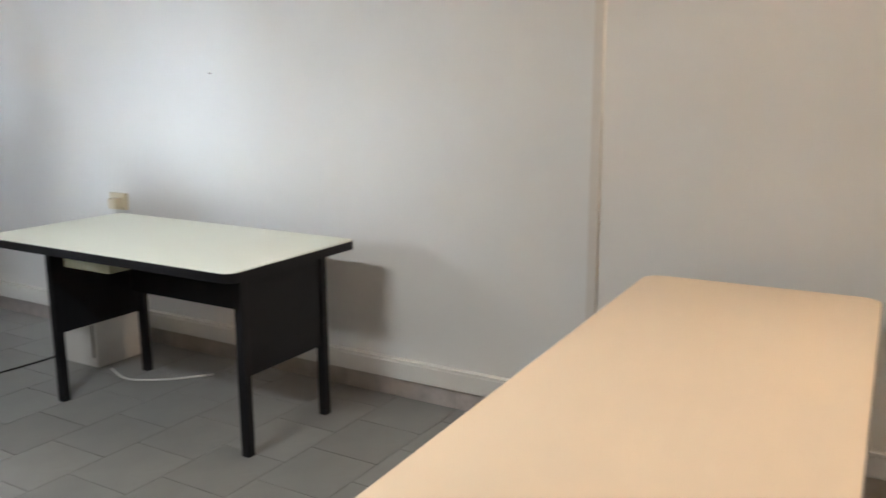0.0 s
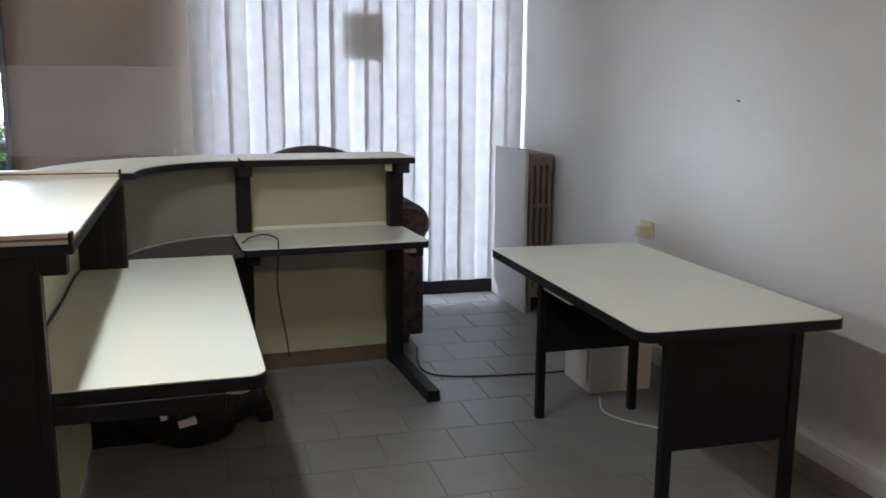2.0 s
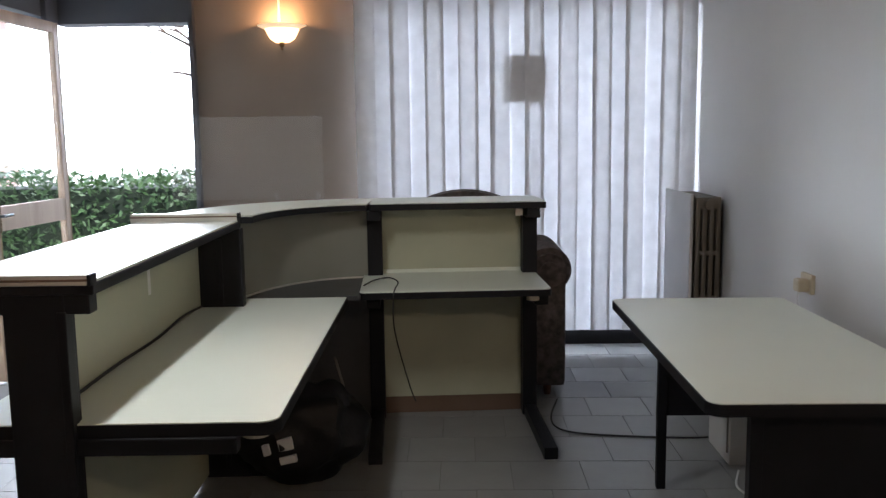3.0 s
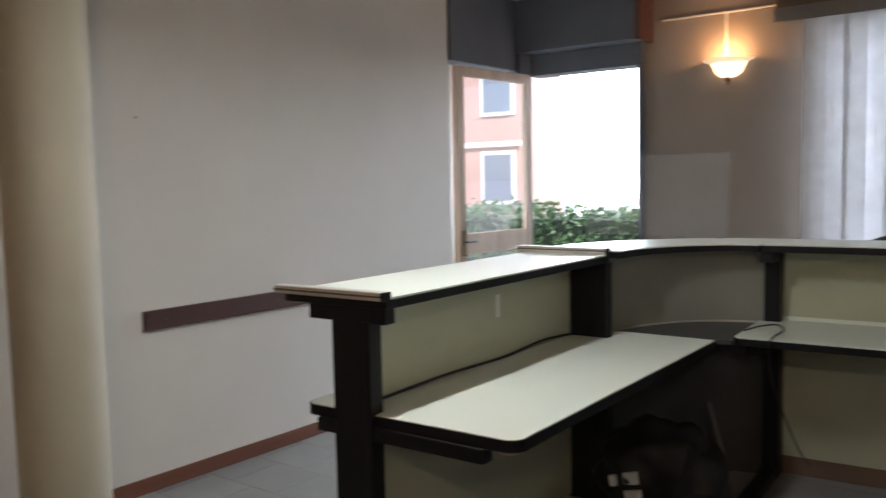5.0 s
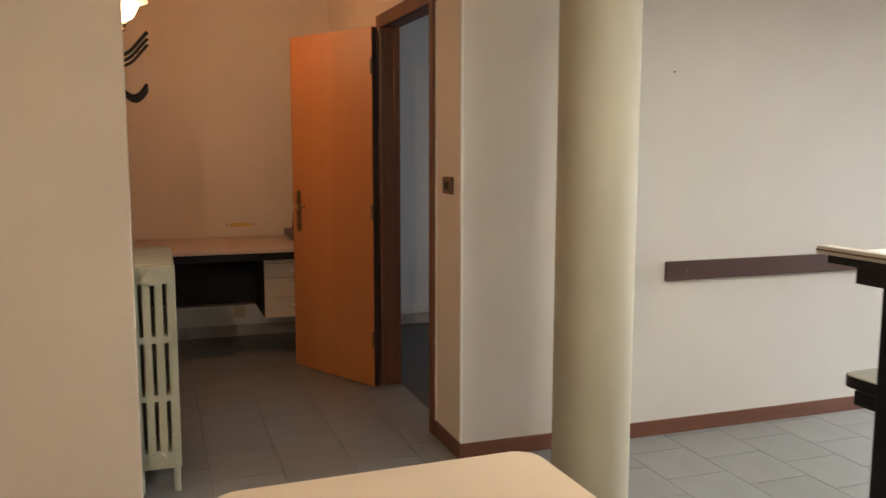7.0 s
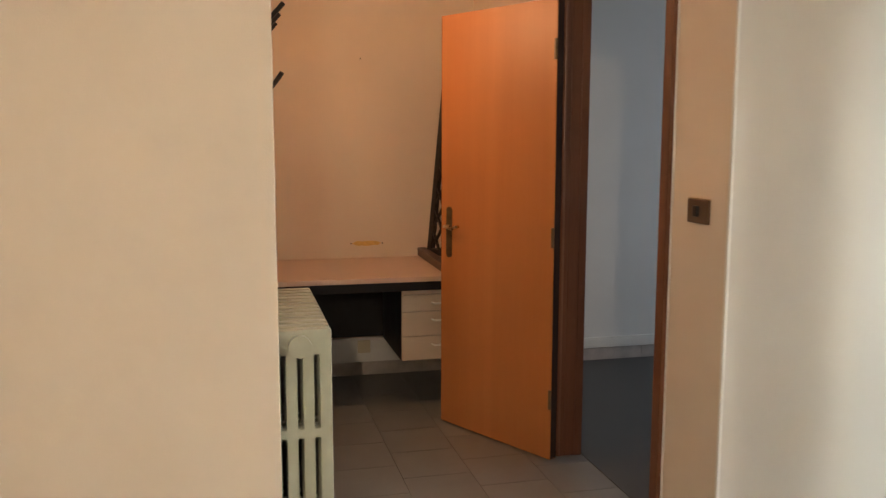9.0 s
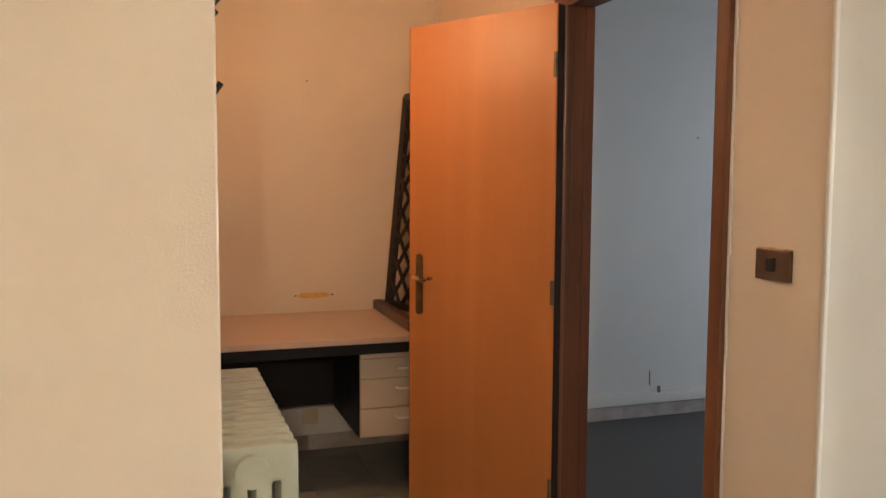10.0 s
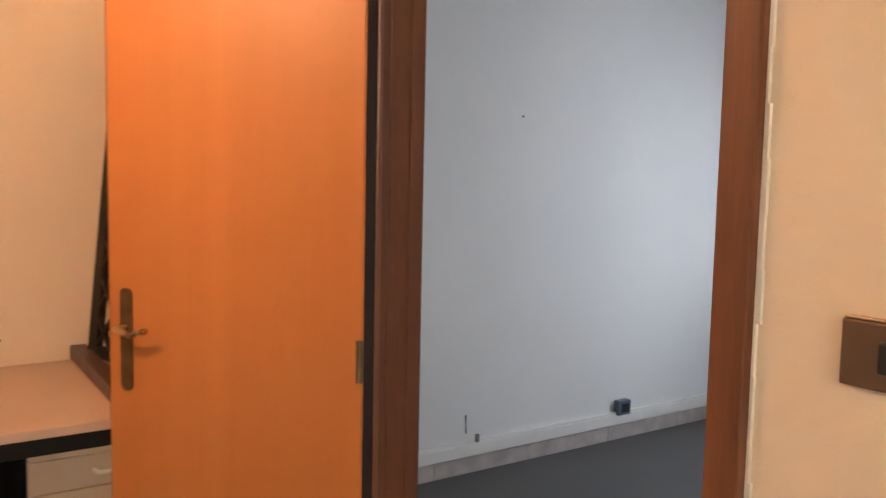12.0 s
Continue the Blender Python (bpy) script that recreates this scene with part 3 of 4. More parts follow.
# ---------------------------------------------------------------- wall lamps
def sconce(x, y, z, sign, shade):
    """A bowl lamp on a wall; sign: the way it stands out from the wall along y."""
    th = thing("wall_lamp", (x, y, z), "lit glass bowl wall lamp with a brass finial", "wall lamp", "wall lamps")
    a0, a1 = (0, 180) if sign > 0 else (180, 360)
    bm = B()
    lathe(bm, [(0.0, z + 0.005), (0.045, z + 0.01), (0.085, z + 0.035), (0.105, z + 0.075), (0.118, z + 0.10)], x, y, 24, a0, a1)
    part("bowl", bm, shade, th, smooth=True)
    bm = B()
    lathe(bm, [(0.118, z + 0.10), (0.165, z + 0.118), (0.168, z + 0.124), (0.13, z + 0.113)], x, y, 24, a0, a1)
    part("rim", bm, M_RIM, th, smooth=True)
    bm = B()
    lathe(bm, [(0.0, z - 0.045), (0.012, z - 0.04), (0.008, z - 0.025), (0.022, z - 0.005), (0.018, z + 0.008)], x, y + sign * 0.03, 14)
    part("finial", bm, M_BRASS, th, smooth=True)
    bm = B()
    box(bm, x - 0.05, x + 0.05, min(y, y + sign * 0.012), max(y, y + sign * 0.012), z + 0.02, z + 0.14, 0.004)
    part("wall_plate", bm, M_BRASS, th)
    return th


sconce(-0.25, YN, 2.10, -1, M_SHADE)
sconce(-3.45, 0.19, 2.10, 1, M_SHADE2)
sconce(XE, -0.35, 2.10, 1, M_SHADE).rotation_euler = (0, 0, radians(90))
c = thing("wall_conduit", (-0.3, YN, 2.54), "thin pale cable conduit above the wall lamp", "conduit")
for bb in ((-0.72, 0.05, 2.535, 2.547), (-0.275, -0.262, 2.25, 2.535)):
    bm = B()
    box(bm, bb[0], bb[1], YN - 0.012, YN, bb[2], bb[3], 0.002)
    part("length", bm, M_DUCT, c)

# ---------------------------------------------------------------- pendant lamp
pl_ = thing("pendant_lamp", (0.1, 2.45, 2.26), "white linear pendant lamp with one lit tube", "pendant lamp")
bm = B()
box(bm, 0.03, 0.17, 2.12, 2.78, 2.285, 2.335, 0.008)
part("housing", bm, M_DUCT, pl_)
bm = B()
rod(bm, (0.1, 2.15, 2.272), (0.1, 2.75, 2.272), 0.013, 14)
part("tube", bm, glow("lit_tube", (1.0, 0.97, 0.88), 6.0), pl_, "lit fluorescent tube", True)
for y in (2.25, 2.65):
    bm = B()
    rod(bm, (0.1, y, 2.335), (0.1, y, CEIL), 0.003, 6)
    part("suspension_wire", bm, M_ALU, pl_)

# ---------------------------------------------------------------- entrance
bx = thing("shutter_box", (-1.4, YN, 2.45), "roller shutter box over the entrance, coloured dark as if backlit", "shutter box")
bm = B()
box(bm, -1.95, -0.83, 5.95, YN, 2.41, CEIL, 0.004)
part("casing", bm, M_LINTEL, bx)
bm = B()
box(bm, -0.829, -0.79, 5.94, YN, 2.40, CEIL, 0.004)
part("end_board", bm, M_RAIL, bx, "red-brown wooden end board")
d2 = tagged(new("door_2"), "open glazed entrance door with pale wooden frame", "door", kind="structure")
d2.location = (-1.3, YN, 0)
for bb in ((-1.80, -1.786, 6.125, 6.145, 0, 2.28), (-0.885, -0.85, 6.12, 6.30, 0, 2.28), (-1.80, -0.85, 6.12, 6.30, 2.25, 2.41)):
    bm = B()
    box(bm, *bb, 0.004)
    part("frame", bm, M_LINTEL, d2)
turn = Matrix.Translation((-1.79, 6.10, 0)) @ Matrix.Rotation(math.atan2(-0.90, -0.04), 4, "Z")
for bb in ((0, 0.06, 0.02, 2.25), (0.835, 0.90, 0.02, 2.25), (0.06, 0.835, 2.19, 2.25), (0.06, 0.835, 0.02, 0.20), (0.06, 0.835, 0.93, 1.07)):
    bm = B()
    box(bm, bb[0], bb[1], -0.022, 0.022, bb[2], bb[3], 0.004, turn)
    part("leaf_rail", bm, M_ENTR, d2)
for z0, z1 in ((0.20, 0.93), (1.07, 2.19)):
    bm = B()
    box(bm, 0.06, 0.835, -0.003, 0.003, z0, z1, 0, turn)
    g = part("pane", bm, M_GLASS, d2)
    g.visible_shadow = False
bm = B()
tube(bm, [turn @ Vector(p) for p in ((0.855, 0.02, 1.02), (0.855, 0.06, 1.02), (0.76, 0.062, 1.02))], 0.009)
tube(bm, [turn @ Vector(p) for p in ((0.855, -0.02, 1.02), (0.855, -0.06, 1.02), (0.76, -0.062, 1.02))], 0.009)
part("handle", bm, M_SWKEY, d2, smooth=True)
bm = B()
box(bm, 0.83, 0.88, -0.026, 0.026, 0.92, 1.10, 0.003, turn)
part("lock_plate", bm, M_BRASS, d2)
# ---------------------------------------------------------------- shop window and blind
w1 = tagged(new("window_1"), "large floor-length shop window behind the vertical blind", "window", kind="structure")
w1.location = (1.4, 6.3, 0)
for bb in ((0.30, 0.36, 0.06, 2.5), (2.42, 2.48, 0.06, 2.5), (0.36, 2.42, 0.06, 0.14), (0.36, 2.42, 2.42, 2.5)):
    bm = B()
    box(bm, bb[0], bb[1], 6.28, 6.34, bb[2], bb[3], 0.003)
    part("window_frame", bm, M_ALU, w1)
bm = B()
box(bm, 0.36, 2.42, 6.305, 6.311, 0.14, 2.42)
g = part("pane", bm, M_GLASS, w1)
g.visible_shadow = False
sg = thing("hanging_sign", (1.39, 6.12, 1.7), "small dark square sign hanging at the window", "sign")
bm = B()
box(bm, 1.255, 1.53, 6.083, 6.093, 1.69, 2.0, 0.002)
part("board", bm, M_SIGN, sg)
for x in (1.30, 1.48):
    bm = B()
    rod(bm, (x, 6.088, 1.99), (x, 6.088, 2.46), 0.002, 6)
    part("cord", bm, M_SIGN, sg)
pb = thing("pelmet", (1.3, YN, 2.43), "brown wooden pelmet box over the blind", "pelmet")
bm = B()
box(bm, 0.13, XE - 0.002, 5.90, YN - 0.002, 2.46, CEIL, 0.004)
part("box", bm, M_PELMET, pb)
bm = B()
box(bm, 0.12, XE - 0.002, 5.882, 5.90, 2.385, 2.468, 0.003)
part("lip", bm, M_GREYEDGE, pb)
bl = thing("vertical_blind", (1.4, 6.05, 2.43), "white fabric vertical blind, closed, in uneven slats", "blind")
bm = B()
box(bm, 0.25, 2.555, 6.03, 6.075, 2.425, 2.46, 0.003)
part("head_rail", bm, M_ALU, bl)
rng = random.Random(4)
N = 20
for i in range(N):
    x = 0.33 + i * (2.15 / (N - 1)) + rng.uniform(-0.009, 0.009)
    a = radians(rng.uniform(-2, 5))
    m = Matrix.Translation((x, 6.045 + 0.012 * (i % 2), 0)) @ Matrix.Rotation(a, 4, "Z")
    bm = B()
    h = 0.067
    cols = 6
    grid = []
    for z in (0.11, 0.9, 1.7, 2.42):
        sway = rng.uniform(-0.004, 0.004)
        grid.append([[bm.verts.new(m @ Vector((-h + 2 * h * k / cols + sway, s * 0.0004 + 0.007 * (1 - (2 * k / cols - 1) ** 2), z))) for k in range(cols + 1)] for s in (-1, 1)])
    for ra, rb in zip(grid, grid[1:]):
        for k in range(cols):
            bm.faces.new((ra[0][k], ra[0][k + 1], rb[0][k + 1], rb[0][k]))
    part("slat", bm, M_BLIND, bl, smooth=True)
tb = tagged(new("baseboard_6"), "dark low sill under the blind", "sill", kind="structure")
bm = B()
box(bm, 0.30, 2.36, 6.10, YN, 0, 0.115, 0.003)
part("sill", bm, M_BLACK, tb)
# next room window: unseen, with a panel added to block outside light
w2 = tagged(new("window_2"), "unseen window of the next room, closed by an added panel", "window", kind="structure")
w2.location = (-3.4, 5.26, 0.95)
for bb in ((-4.3, -4.24, 0.95, 2.4), (-2.66, -2.6, 0.95, 2.4), (-4.24, -2.66, 0.95, 1.01), (-4.24, -2.66, 2.34, 2.4)):
    bm = B()
    box(bm, bb[0], bb[1], 5.24, 5.29, bb[2], bb[3], 0.003)
    part("window_frame", bm, M_DUCT, w2)
bm = B()
box(bm, -4.3, -2.6, 5.295, 5.315, 0.95, 2.4)
part("blocking_panel", bm, M_DUCT, w2, "white panel added to keep outside light out")


# ---------------------------------------------------------------- desks
def top_slab(th, x0, x1, y0, y1, z, thick, lam, edge, r=0.05):
    bm = B()
    prism(bm, rrect(x0, x1, y0, y1, r), z - thick, z - 0.003)
    part("edge_band", bm, edge, th, smooth=True)
    bm = B()
    prism(bm, rrect(x0 + 0.004, x1 - 0.004, y0 + 0.004, y1 - 0.004, r - 0.004), z - 0.006, z, 0.001)
    part("tabletop", bm, lam, th)


dk = thing("office_desk", (1.97, 3.15, 0), "pale green topped office desk with black metal legs and panels", "desk")
top_slab(dk, 1.603, 2.335, 2.432, 3.885, 0.752, 0.036, M_LAM, M_BLACK, 0.045)
for x, y in ((1.765, 2.545), (2.235, 2.55), (1.775, 3.65), (2.235, 3.65)):
    bm = B()
    box(bm, x - 0.018, x + 0.018, y - 0.018, y + 0.018, 0, 0.716, 0.003)
    part("leg", bm, M_BLACK, dk)
for y in (2.548, 3.65):
    bm = B()
    box(bm, 1.783, 2.217, y - 0.008, y + 0.008, 0.31, 0.716, 0.002)
    part("side_panel", bm, M_BLACK, dk)
bm = B()
box(bm, 2.16, 2.175, 2.57, 3.63, 0.42, 0.716, 0.002)
part("modesty_panel", bm, M_BLACK, dk)
for y in (2.548, 3.65):
    bm = B()
    box(bm, 1.70, 2.28, y - 0.02, y + 0.02, 0.690, 0.717, 0.003)
    part("bearer", bm, M_BLACK, dk)
tr = part("pencil_tray", box(B(), 1.70, 1.98, 3.18, 3.46, 0.645, 0.69, 0.006), M_PANEL, dk, "pale plastic pencil tray under the top")

tbl = thing("long_table", (1.16, 0.78, 0), "long cream laminate table with a thin grey edge", "table")
top_slab(tbl, -0.005, 2.33, 0.456, 1.171, 0.752, 0.034, M_CREAMLAM, M_GREYEDGE, 0.06)
for x in (0.14, 2.2):
    for y in (0.58, 1.09):
        bm = B()
        box(bm, x - 0.02, x + 0.02, y - 0.02, y + 0.02, 0, 0.719, 0.003)
        part("leg", bm, M_BLACK, tbl)
bm = B()
box(bm, 0.16, 2.18, 0.77, 0.79, 0.60, 0.719, 0.003)
part("beam", bm, M_BLACK, tbl)
tbl.rotation_euler = (0, 0, 0.035)

# desk in the passage
dp = thing("drawer_desk", (-4.3, 0.9, 0), "beige topped desk with a hanging drawer unit in the passage", "desk")
bm = B()
box(bm, -4.70, -3.885, 0.22, 1.60, 0.725, 0.752, 0.003)
part("tabletop", bm, M_PINKLAM, dp)
bm = B()
box(bm, -4.68, -3.90, 0.24, 1.59, 0.675, 0.7255, 0.002)
part("frame", bm, M_BLACK, dp)
for y in (0.27, 1.56):
    bm = B()
    box(bm, -4.62, -4.58, y - 0.02, y + 0.02, 0, 0.676, 0.003)
    part("leg", bm, M_BLACK, dp)
    bm = B()
    box(bm, -4.06, -4.02, y - 0.02, y + 0.02, 0, 0.676, 0.003)
    part("leg", bm, M_BLACK, dp)
bm = B()
box(bm, -4.625, -4.605, 0.29, 1.54, 0.27, 0.676, 0.002)
part("modesty_panel", bm, M_BLACK, dp)
bm = B()
box(bm, -4.55, -3.968, 1.02, 1.50, 0.275, 0.675, 0.002)
du = part("drawer_unit", bm, M_BLACK, dp, "black drawer carcass")
for z0, z1 in ((0.645, 0.674), (0.551, 0.642), (0.413, 0.548), (0.277, 0.410)):
    bm = B()
    box(bm, -3.968, -3.948, 1.022, 1.498, z0, z1, 0.003)
    fr = part("drawer_front", bm, M_DRAWER, dp, "beige drawer front")
    if z1 < 0.65:
        zc = z1 - 0.045
        bm = B()
        tube(bm, curve_points([(-3.95, 1.19, zc), (-3.925, 1.195, zc), (-3.918, 1.21, zc), (-3.918, 1.31, zc), (-3.925, 1.325, zc), (-3.95, 1.33, zc)], 3), 0.006)
        part("handle", bm, M_DUCT, dp, "pale bar handle", True)

# lattice leaning against the wall on the desk
la = thing("lattice_panel", (-4.5, 1.4, 0.752), "black diamond lattice panel leaning on the desk", "lattice")
p0, p1 = Vector((-4.60, 1.335, 0.80)), Vector((-4.67, 1.455, 1.90))
q1 = p0 + Vector((0.62, 0.14, 0.0))
q2 = p1 + Vector((0.62, 0.10, 0.0))


def bar(bm, a, b, w, d):
    a, b = Vector(a), Vector(b)
    dirv = b - a
    m = Matrix.Translation((a + b) / 2) @ dirv.to_track_quat("Z", "Y").to_matrix().to_4x4()
    box(bm, -w / 2, w / 2, -d / 2, d / 2, -dirv.length / 2, dirv.length / 2, 0.002, m)


for a, b, w in ((p0, p1, 0.035), (q1, q2, 0.035), (p1, q2, 0.035), (p0, q1, 0.03)):
    bm = B()
    bar(bm, a, b, w, 0.03)
    part("frame_bar", bm, M_LATT, la)


def on_panel(u, v):
    return (p0 * (1 - u) + q1 * u) * (1 - v) + (p1 * (1 - u) + q2 * u) * v


for k in range(-5, 9):
    for s in (1, -1):
        v0 = k * 0.125
        u0, u1 = 0.0, 1.0
        va, vb = (v0, v0 + 0.62) if s > 0 else (v0 + 0.62, v0)
        ua, ub = 0.0, 1.0
        if max(va, vb) <= 0.02 or min(va, vb) >= 0.98:
            continue
        f0 = max(0.0, min(1.0, (0.0 - va) / (vb - va))), max(0.0, min(1.0, (1.0 - va) / (vb - va)))
        lo, hi = sorted(f0)
        if hi - lo < 0.06:
            continue
        bm = B()
        bar(bm, on_panel(lo, va + (vb - va) * lo), on_panel(hi, va + (vb - va) * hi), 0.016, 0.008)
        part("lath", bm, M_LATT, la)
bm = B()
bar(bm, (-4.69, 1.297, 0.782), (-3.98, 1.284, 0.778), 0.05, 0.045)
part("foot_rail", bm, M_RAIL, la, "dark brown foot rail")

st = thing("wall_stain", (XC, 0.95, 0.84), "yellow glue stain with two screw holes on the wall", "stain")
rng = random.Random(9)
bm = B()
pts = [(0.095 * math.cos(a) * rng.uniform(0.85, 1.1), 0.017 * math.sin(a) * rng.uniform(0.7, 1.2)) for a in [2 * math.pi * k / 26 for k in range(26)]]
f = [bm.verts.new((XC + 0.003, 0.95 + y, 0.84 + z)) for y, z in pts]
g = [bm.verts.new((XC, 0.95 + y, 0.84 + z)) for y, z in pts]
bm.faces.new(f)
for i in range(26):
    bm.faces.new((f[i], f[(i + 1) % 26], g[(i + 1) % 26], g[i]))
part("patch", bm, M_STAIN, st)
for y in (0.85, 1.048):
    bm = B()
    rod(bm, (XC, y, 0.84), (XC + 0.004, y, 0.84), 0.005, 8)
    part("screw_hole", bm, M_SWKEY, st)
so = thing("wall_socket", (XC, 0.93, 0.2), "ivory wall socket on the cable duct", "socket")
bm = B()
box(bm, XC + 0.03, XC + 0.042, 0.88, 0.96, 0.15, 0.23, 0.004)
part("plate", bm, M_PLUG, so)
ob = thing("network_outlet", (-4.69, 4.07, 0.17), "small blue-grey outlet box above the skirting", "outlet")
bm = B()
box(bm, XC + 0.012, XC + 0.055, 4.03, 4.12, 0.145, 0.225, 0.005)
part("box", bm, M_BLUEBOX, ob)
bm = B()
box(bm, XC + 0.055, XC + 0.058, 4.045, 4.105, 0.16, 0.21, 0.002)
part("cover", bm, M_SWKEY, ob)
ck = thing("loose_wire", (-4.69, 3.05, 0.2), "short dark wire end sticking out of the wall", "wire")
bm = B()
tube(bm, curve_points([(XC + 0.014, 3.025, 0.29), (XC + 0.02, 3.022, 0.25), (XC + 0.018, 3.026, 0.20)], 4), 0.003, 6)
part("wire", bm, M_CABLEB, ck)
bm = B()
box(bm, XC + 0.03, XC + 0.045, 3.07, 3.088, 0.155, 0.195, 0.002)
part("clip", bm, M_GREYEDGE, ck)

# socket, plug and flex above the office desk
so = thing("wall_socket", (XE, 4.17, 0.76), "ivory wall socket with a plug above the desk", "socket")
bm = B()
box(bm, XE - 0.02, XE, 4.11, 4.235, 0.715, 0.805, 0.006)
part("plate", bm, M_PLUG, so)
bm = B()
box(bm, XE - 0.075, XE - 0.018, 4.125, 4.185, 0.725, 0.785, 0.012)
part("plug", bm, M_PLUG, so)
bm = B()
tube(bm, curve_points([(XE - 0.06, 4.155, 0.73), (XE - 0.06, 4.15, 0.66), (XE - 0.03, 4.15, 0.5), (XE - 0.04, 4.2, 0.25), (XE - 0.06, 4.25, 0.19)], 6), 0.004)
part("flex", bm, M_CABLEW, so, smooth=True)

# carton under the desk
cb = thing("white_carton", (2.27, 4.15, 0), "white cardboard box on the floor under the desk", "box")
bm = B()
box(bm, 2.13, 2.46, 3.88, 4.19, 0.0, 0.29, 0.004)
part("body", bm, M_WHITE, cb)
bm = B()
box(bm, 2.125, 2.465, 3.875, 4.195, 0.22, 0.294, 0.004)
part("lid", bm, M_WHITE, cb)
bm = B()
box(bm, 2.124, 2.13, 3.90, 3.909, 0.05, 0.215, 0.001)
part("tape_strip", bm, M_GREYEDGE, cb, "thin dark tape strip")


def cable(ctrl, r, material, label):
    pts = curve_points(ctrl, 7)
    th = thing("cable", pts[0], label, "cable")
    bm = B()
    tube(bm, pts, r, 7)
    part("flex", bm, material, th, smooth=True)


cable([(2.15, 3.81, 0.005), (2.09, 3.64, 0.005), (2.13, 3.52, 0.005), (2.22, 3.41, 0.005), (2.34, 3.31, 0.005)], 0.005, M_CABLEW, "white flex curling on the floor under the desk")
cable([(2.2, 4.3, 0.005), (2.13, 4.22, 0.005), (1.85, 4.23, 0.005), (1.55, 4.28, 0.005), (1.43, 4.37, 0.005), (1.42, 4.55, 0.005), (1.48, 4.82, 0.005)], 0.0045, M_CABLEB, "black power cable lying across the floor tiles")


# ---------------------------------------------------------------- reception counter
def post(name, th, bb, bev=0.004):
    bm = B()
    box(bm, *bb, bev)
    return part(name, bm, M_BLACK, th)


c1 = thing("reception_counter", (0.05, 3.1, 0), "straight reception counter with raised shelf and pale worktop", "counter")
# raised shelf
bm = B()
box(bm, -0.345, 0.078, 2.275, 3.82, 1.083, 1.111, 0.004)
part("shelf_edge", bm, M_BLACK, c1)
bm = B()
box(bm, -0.340, 0.073, 2.28, 3.815, 1.109, 1.117, 0.001)
part("raised_shelf", bm, M_LAM, c1)
for y in (2.272, 3.80):
    up = 0.012 if y > 3 else 0.0
    bm = B()
    box(bm, -0.375, 0.07, y - 0.012, y + 0.03, 1.109, 1.135 + up, 0.003)
    e = part("end_profile", bm, M_ALU, c1, "ribbed pale aluminium end profile")
    bm = B()
    box(bm, -0.376, 0.071, y - 0.0135, y + 0.0, 1.119 + up, 1.125 + up, 0.001)
    part("groove", bm, M_BRONZE, c1)
    bm = B()
    box(bm, 0.07, 0.078, y - 0.012, y + 0.03, 1.107, 1.135 + up, 0.002)
    part("profile_cap", bm, M_BLACK, c1)
for y0, y1, px0, px1 in ((2.285, 2.345, -0.15, 0.0), (3.775, 3.83, -0.12, 0.085)):
    post("post", c1, (px0, px1, y0, y1, 0.0, 1.083))
    post("bracket", c1, (-0.25, 0.06, y0 + 0.005, y1 - 0.005, 1.033, 1.083))
    post("arm", c1, (-0.23, 0.40, y0 + 0.005, y1 - 0.005, 0.672, 0.716))
    post("foot", c1, (-0.27, 0.36, y0 + 0.005, y1 - 0.005, 0.0, 0.05))
    post("groove_strip", c1, (-0.02, 0.004, y0 - 0.004, y1 - 0.02, 0.05, 1.04))
bm = B()
box(bm, -0.115, -0.095, 2.345, 3.78, 0.7525, 1.083, 0.002)
part("upper_panel", bm, M_PANEL, c1, "pale green upper panel")
bm = B()
box(bm, -0.115, -0.095, 2.345, 3.775, 0.015, 0.70, 0.002)
part("lower_panel", bm, M_PANEL, c1, "pale green lower panel")
bm = B()
prism(bm, round_front(-0.30, 0.505, 2.30, 3.965, 0.05), 0.716, 0.749)
part("worktop_edge", bm, M_BLACK, c1, smooth=True)
bm = B()
prism(bm, round_front(-0.296, 0.501, 2.304, 3.961, 0.046), 0.746, 0.752, 0.001)
part("worktop", bm, M_LAM, c1)
bm = B()
rod(bm, (0.43, 2.385, 0.690), (0.43, 2.385, 0.717), 0.036, 18, 0.04)
part("stop_block", bm, M_PLUG, c1, "ivory plastic block under the worktop")
bm = B()
tube(bm, curve_points([(-0.09, 2.36, 0.757), (-0.088, 2.8, 0.766), (-0.09, 3.2, 0.757), (-0.087, 3.5, 0.772), (-0.09, 3.77, 0.757)], 6), 0.005, 6)
part("gap_seal", bm, M_CABLEB, c1, smooth=True)
for y, z in ((2.85, 1.05), (3.15, 0.92)):
    bm = B()
    box(bm, -0.096, -0.0945, y, y + 0.028, z, z + (0.03 if z > 1 else 0.09))
    part("tape_mark", bm, M_DUCT, c1)
c1.rotation_euler = (0, 0, 0.031)
c1.location.x -= 0.025

# curved corner unit
CX, CY = 0.50, 3.84


def ring(bm, ra, rb, z0, z1, n=20, a0=90, a1=180):
    """A bent slab between two radii (x, y) round the corner's centre."""
    pts = []
    for (rx, ry), seq in ((ra, range(n + 1)), (rb, range(n, -1, -1))):
        for k in seq:
            a = radians(a0 + (a1 - a0) * k / n)
            pts.append((CX + rx * math.cos(a), CY + ry * math.sin(a)))
    prism(bm, pts, z0, z1)
    return bm


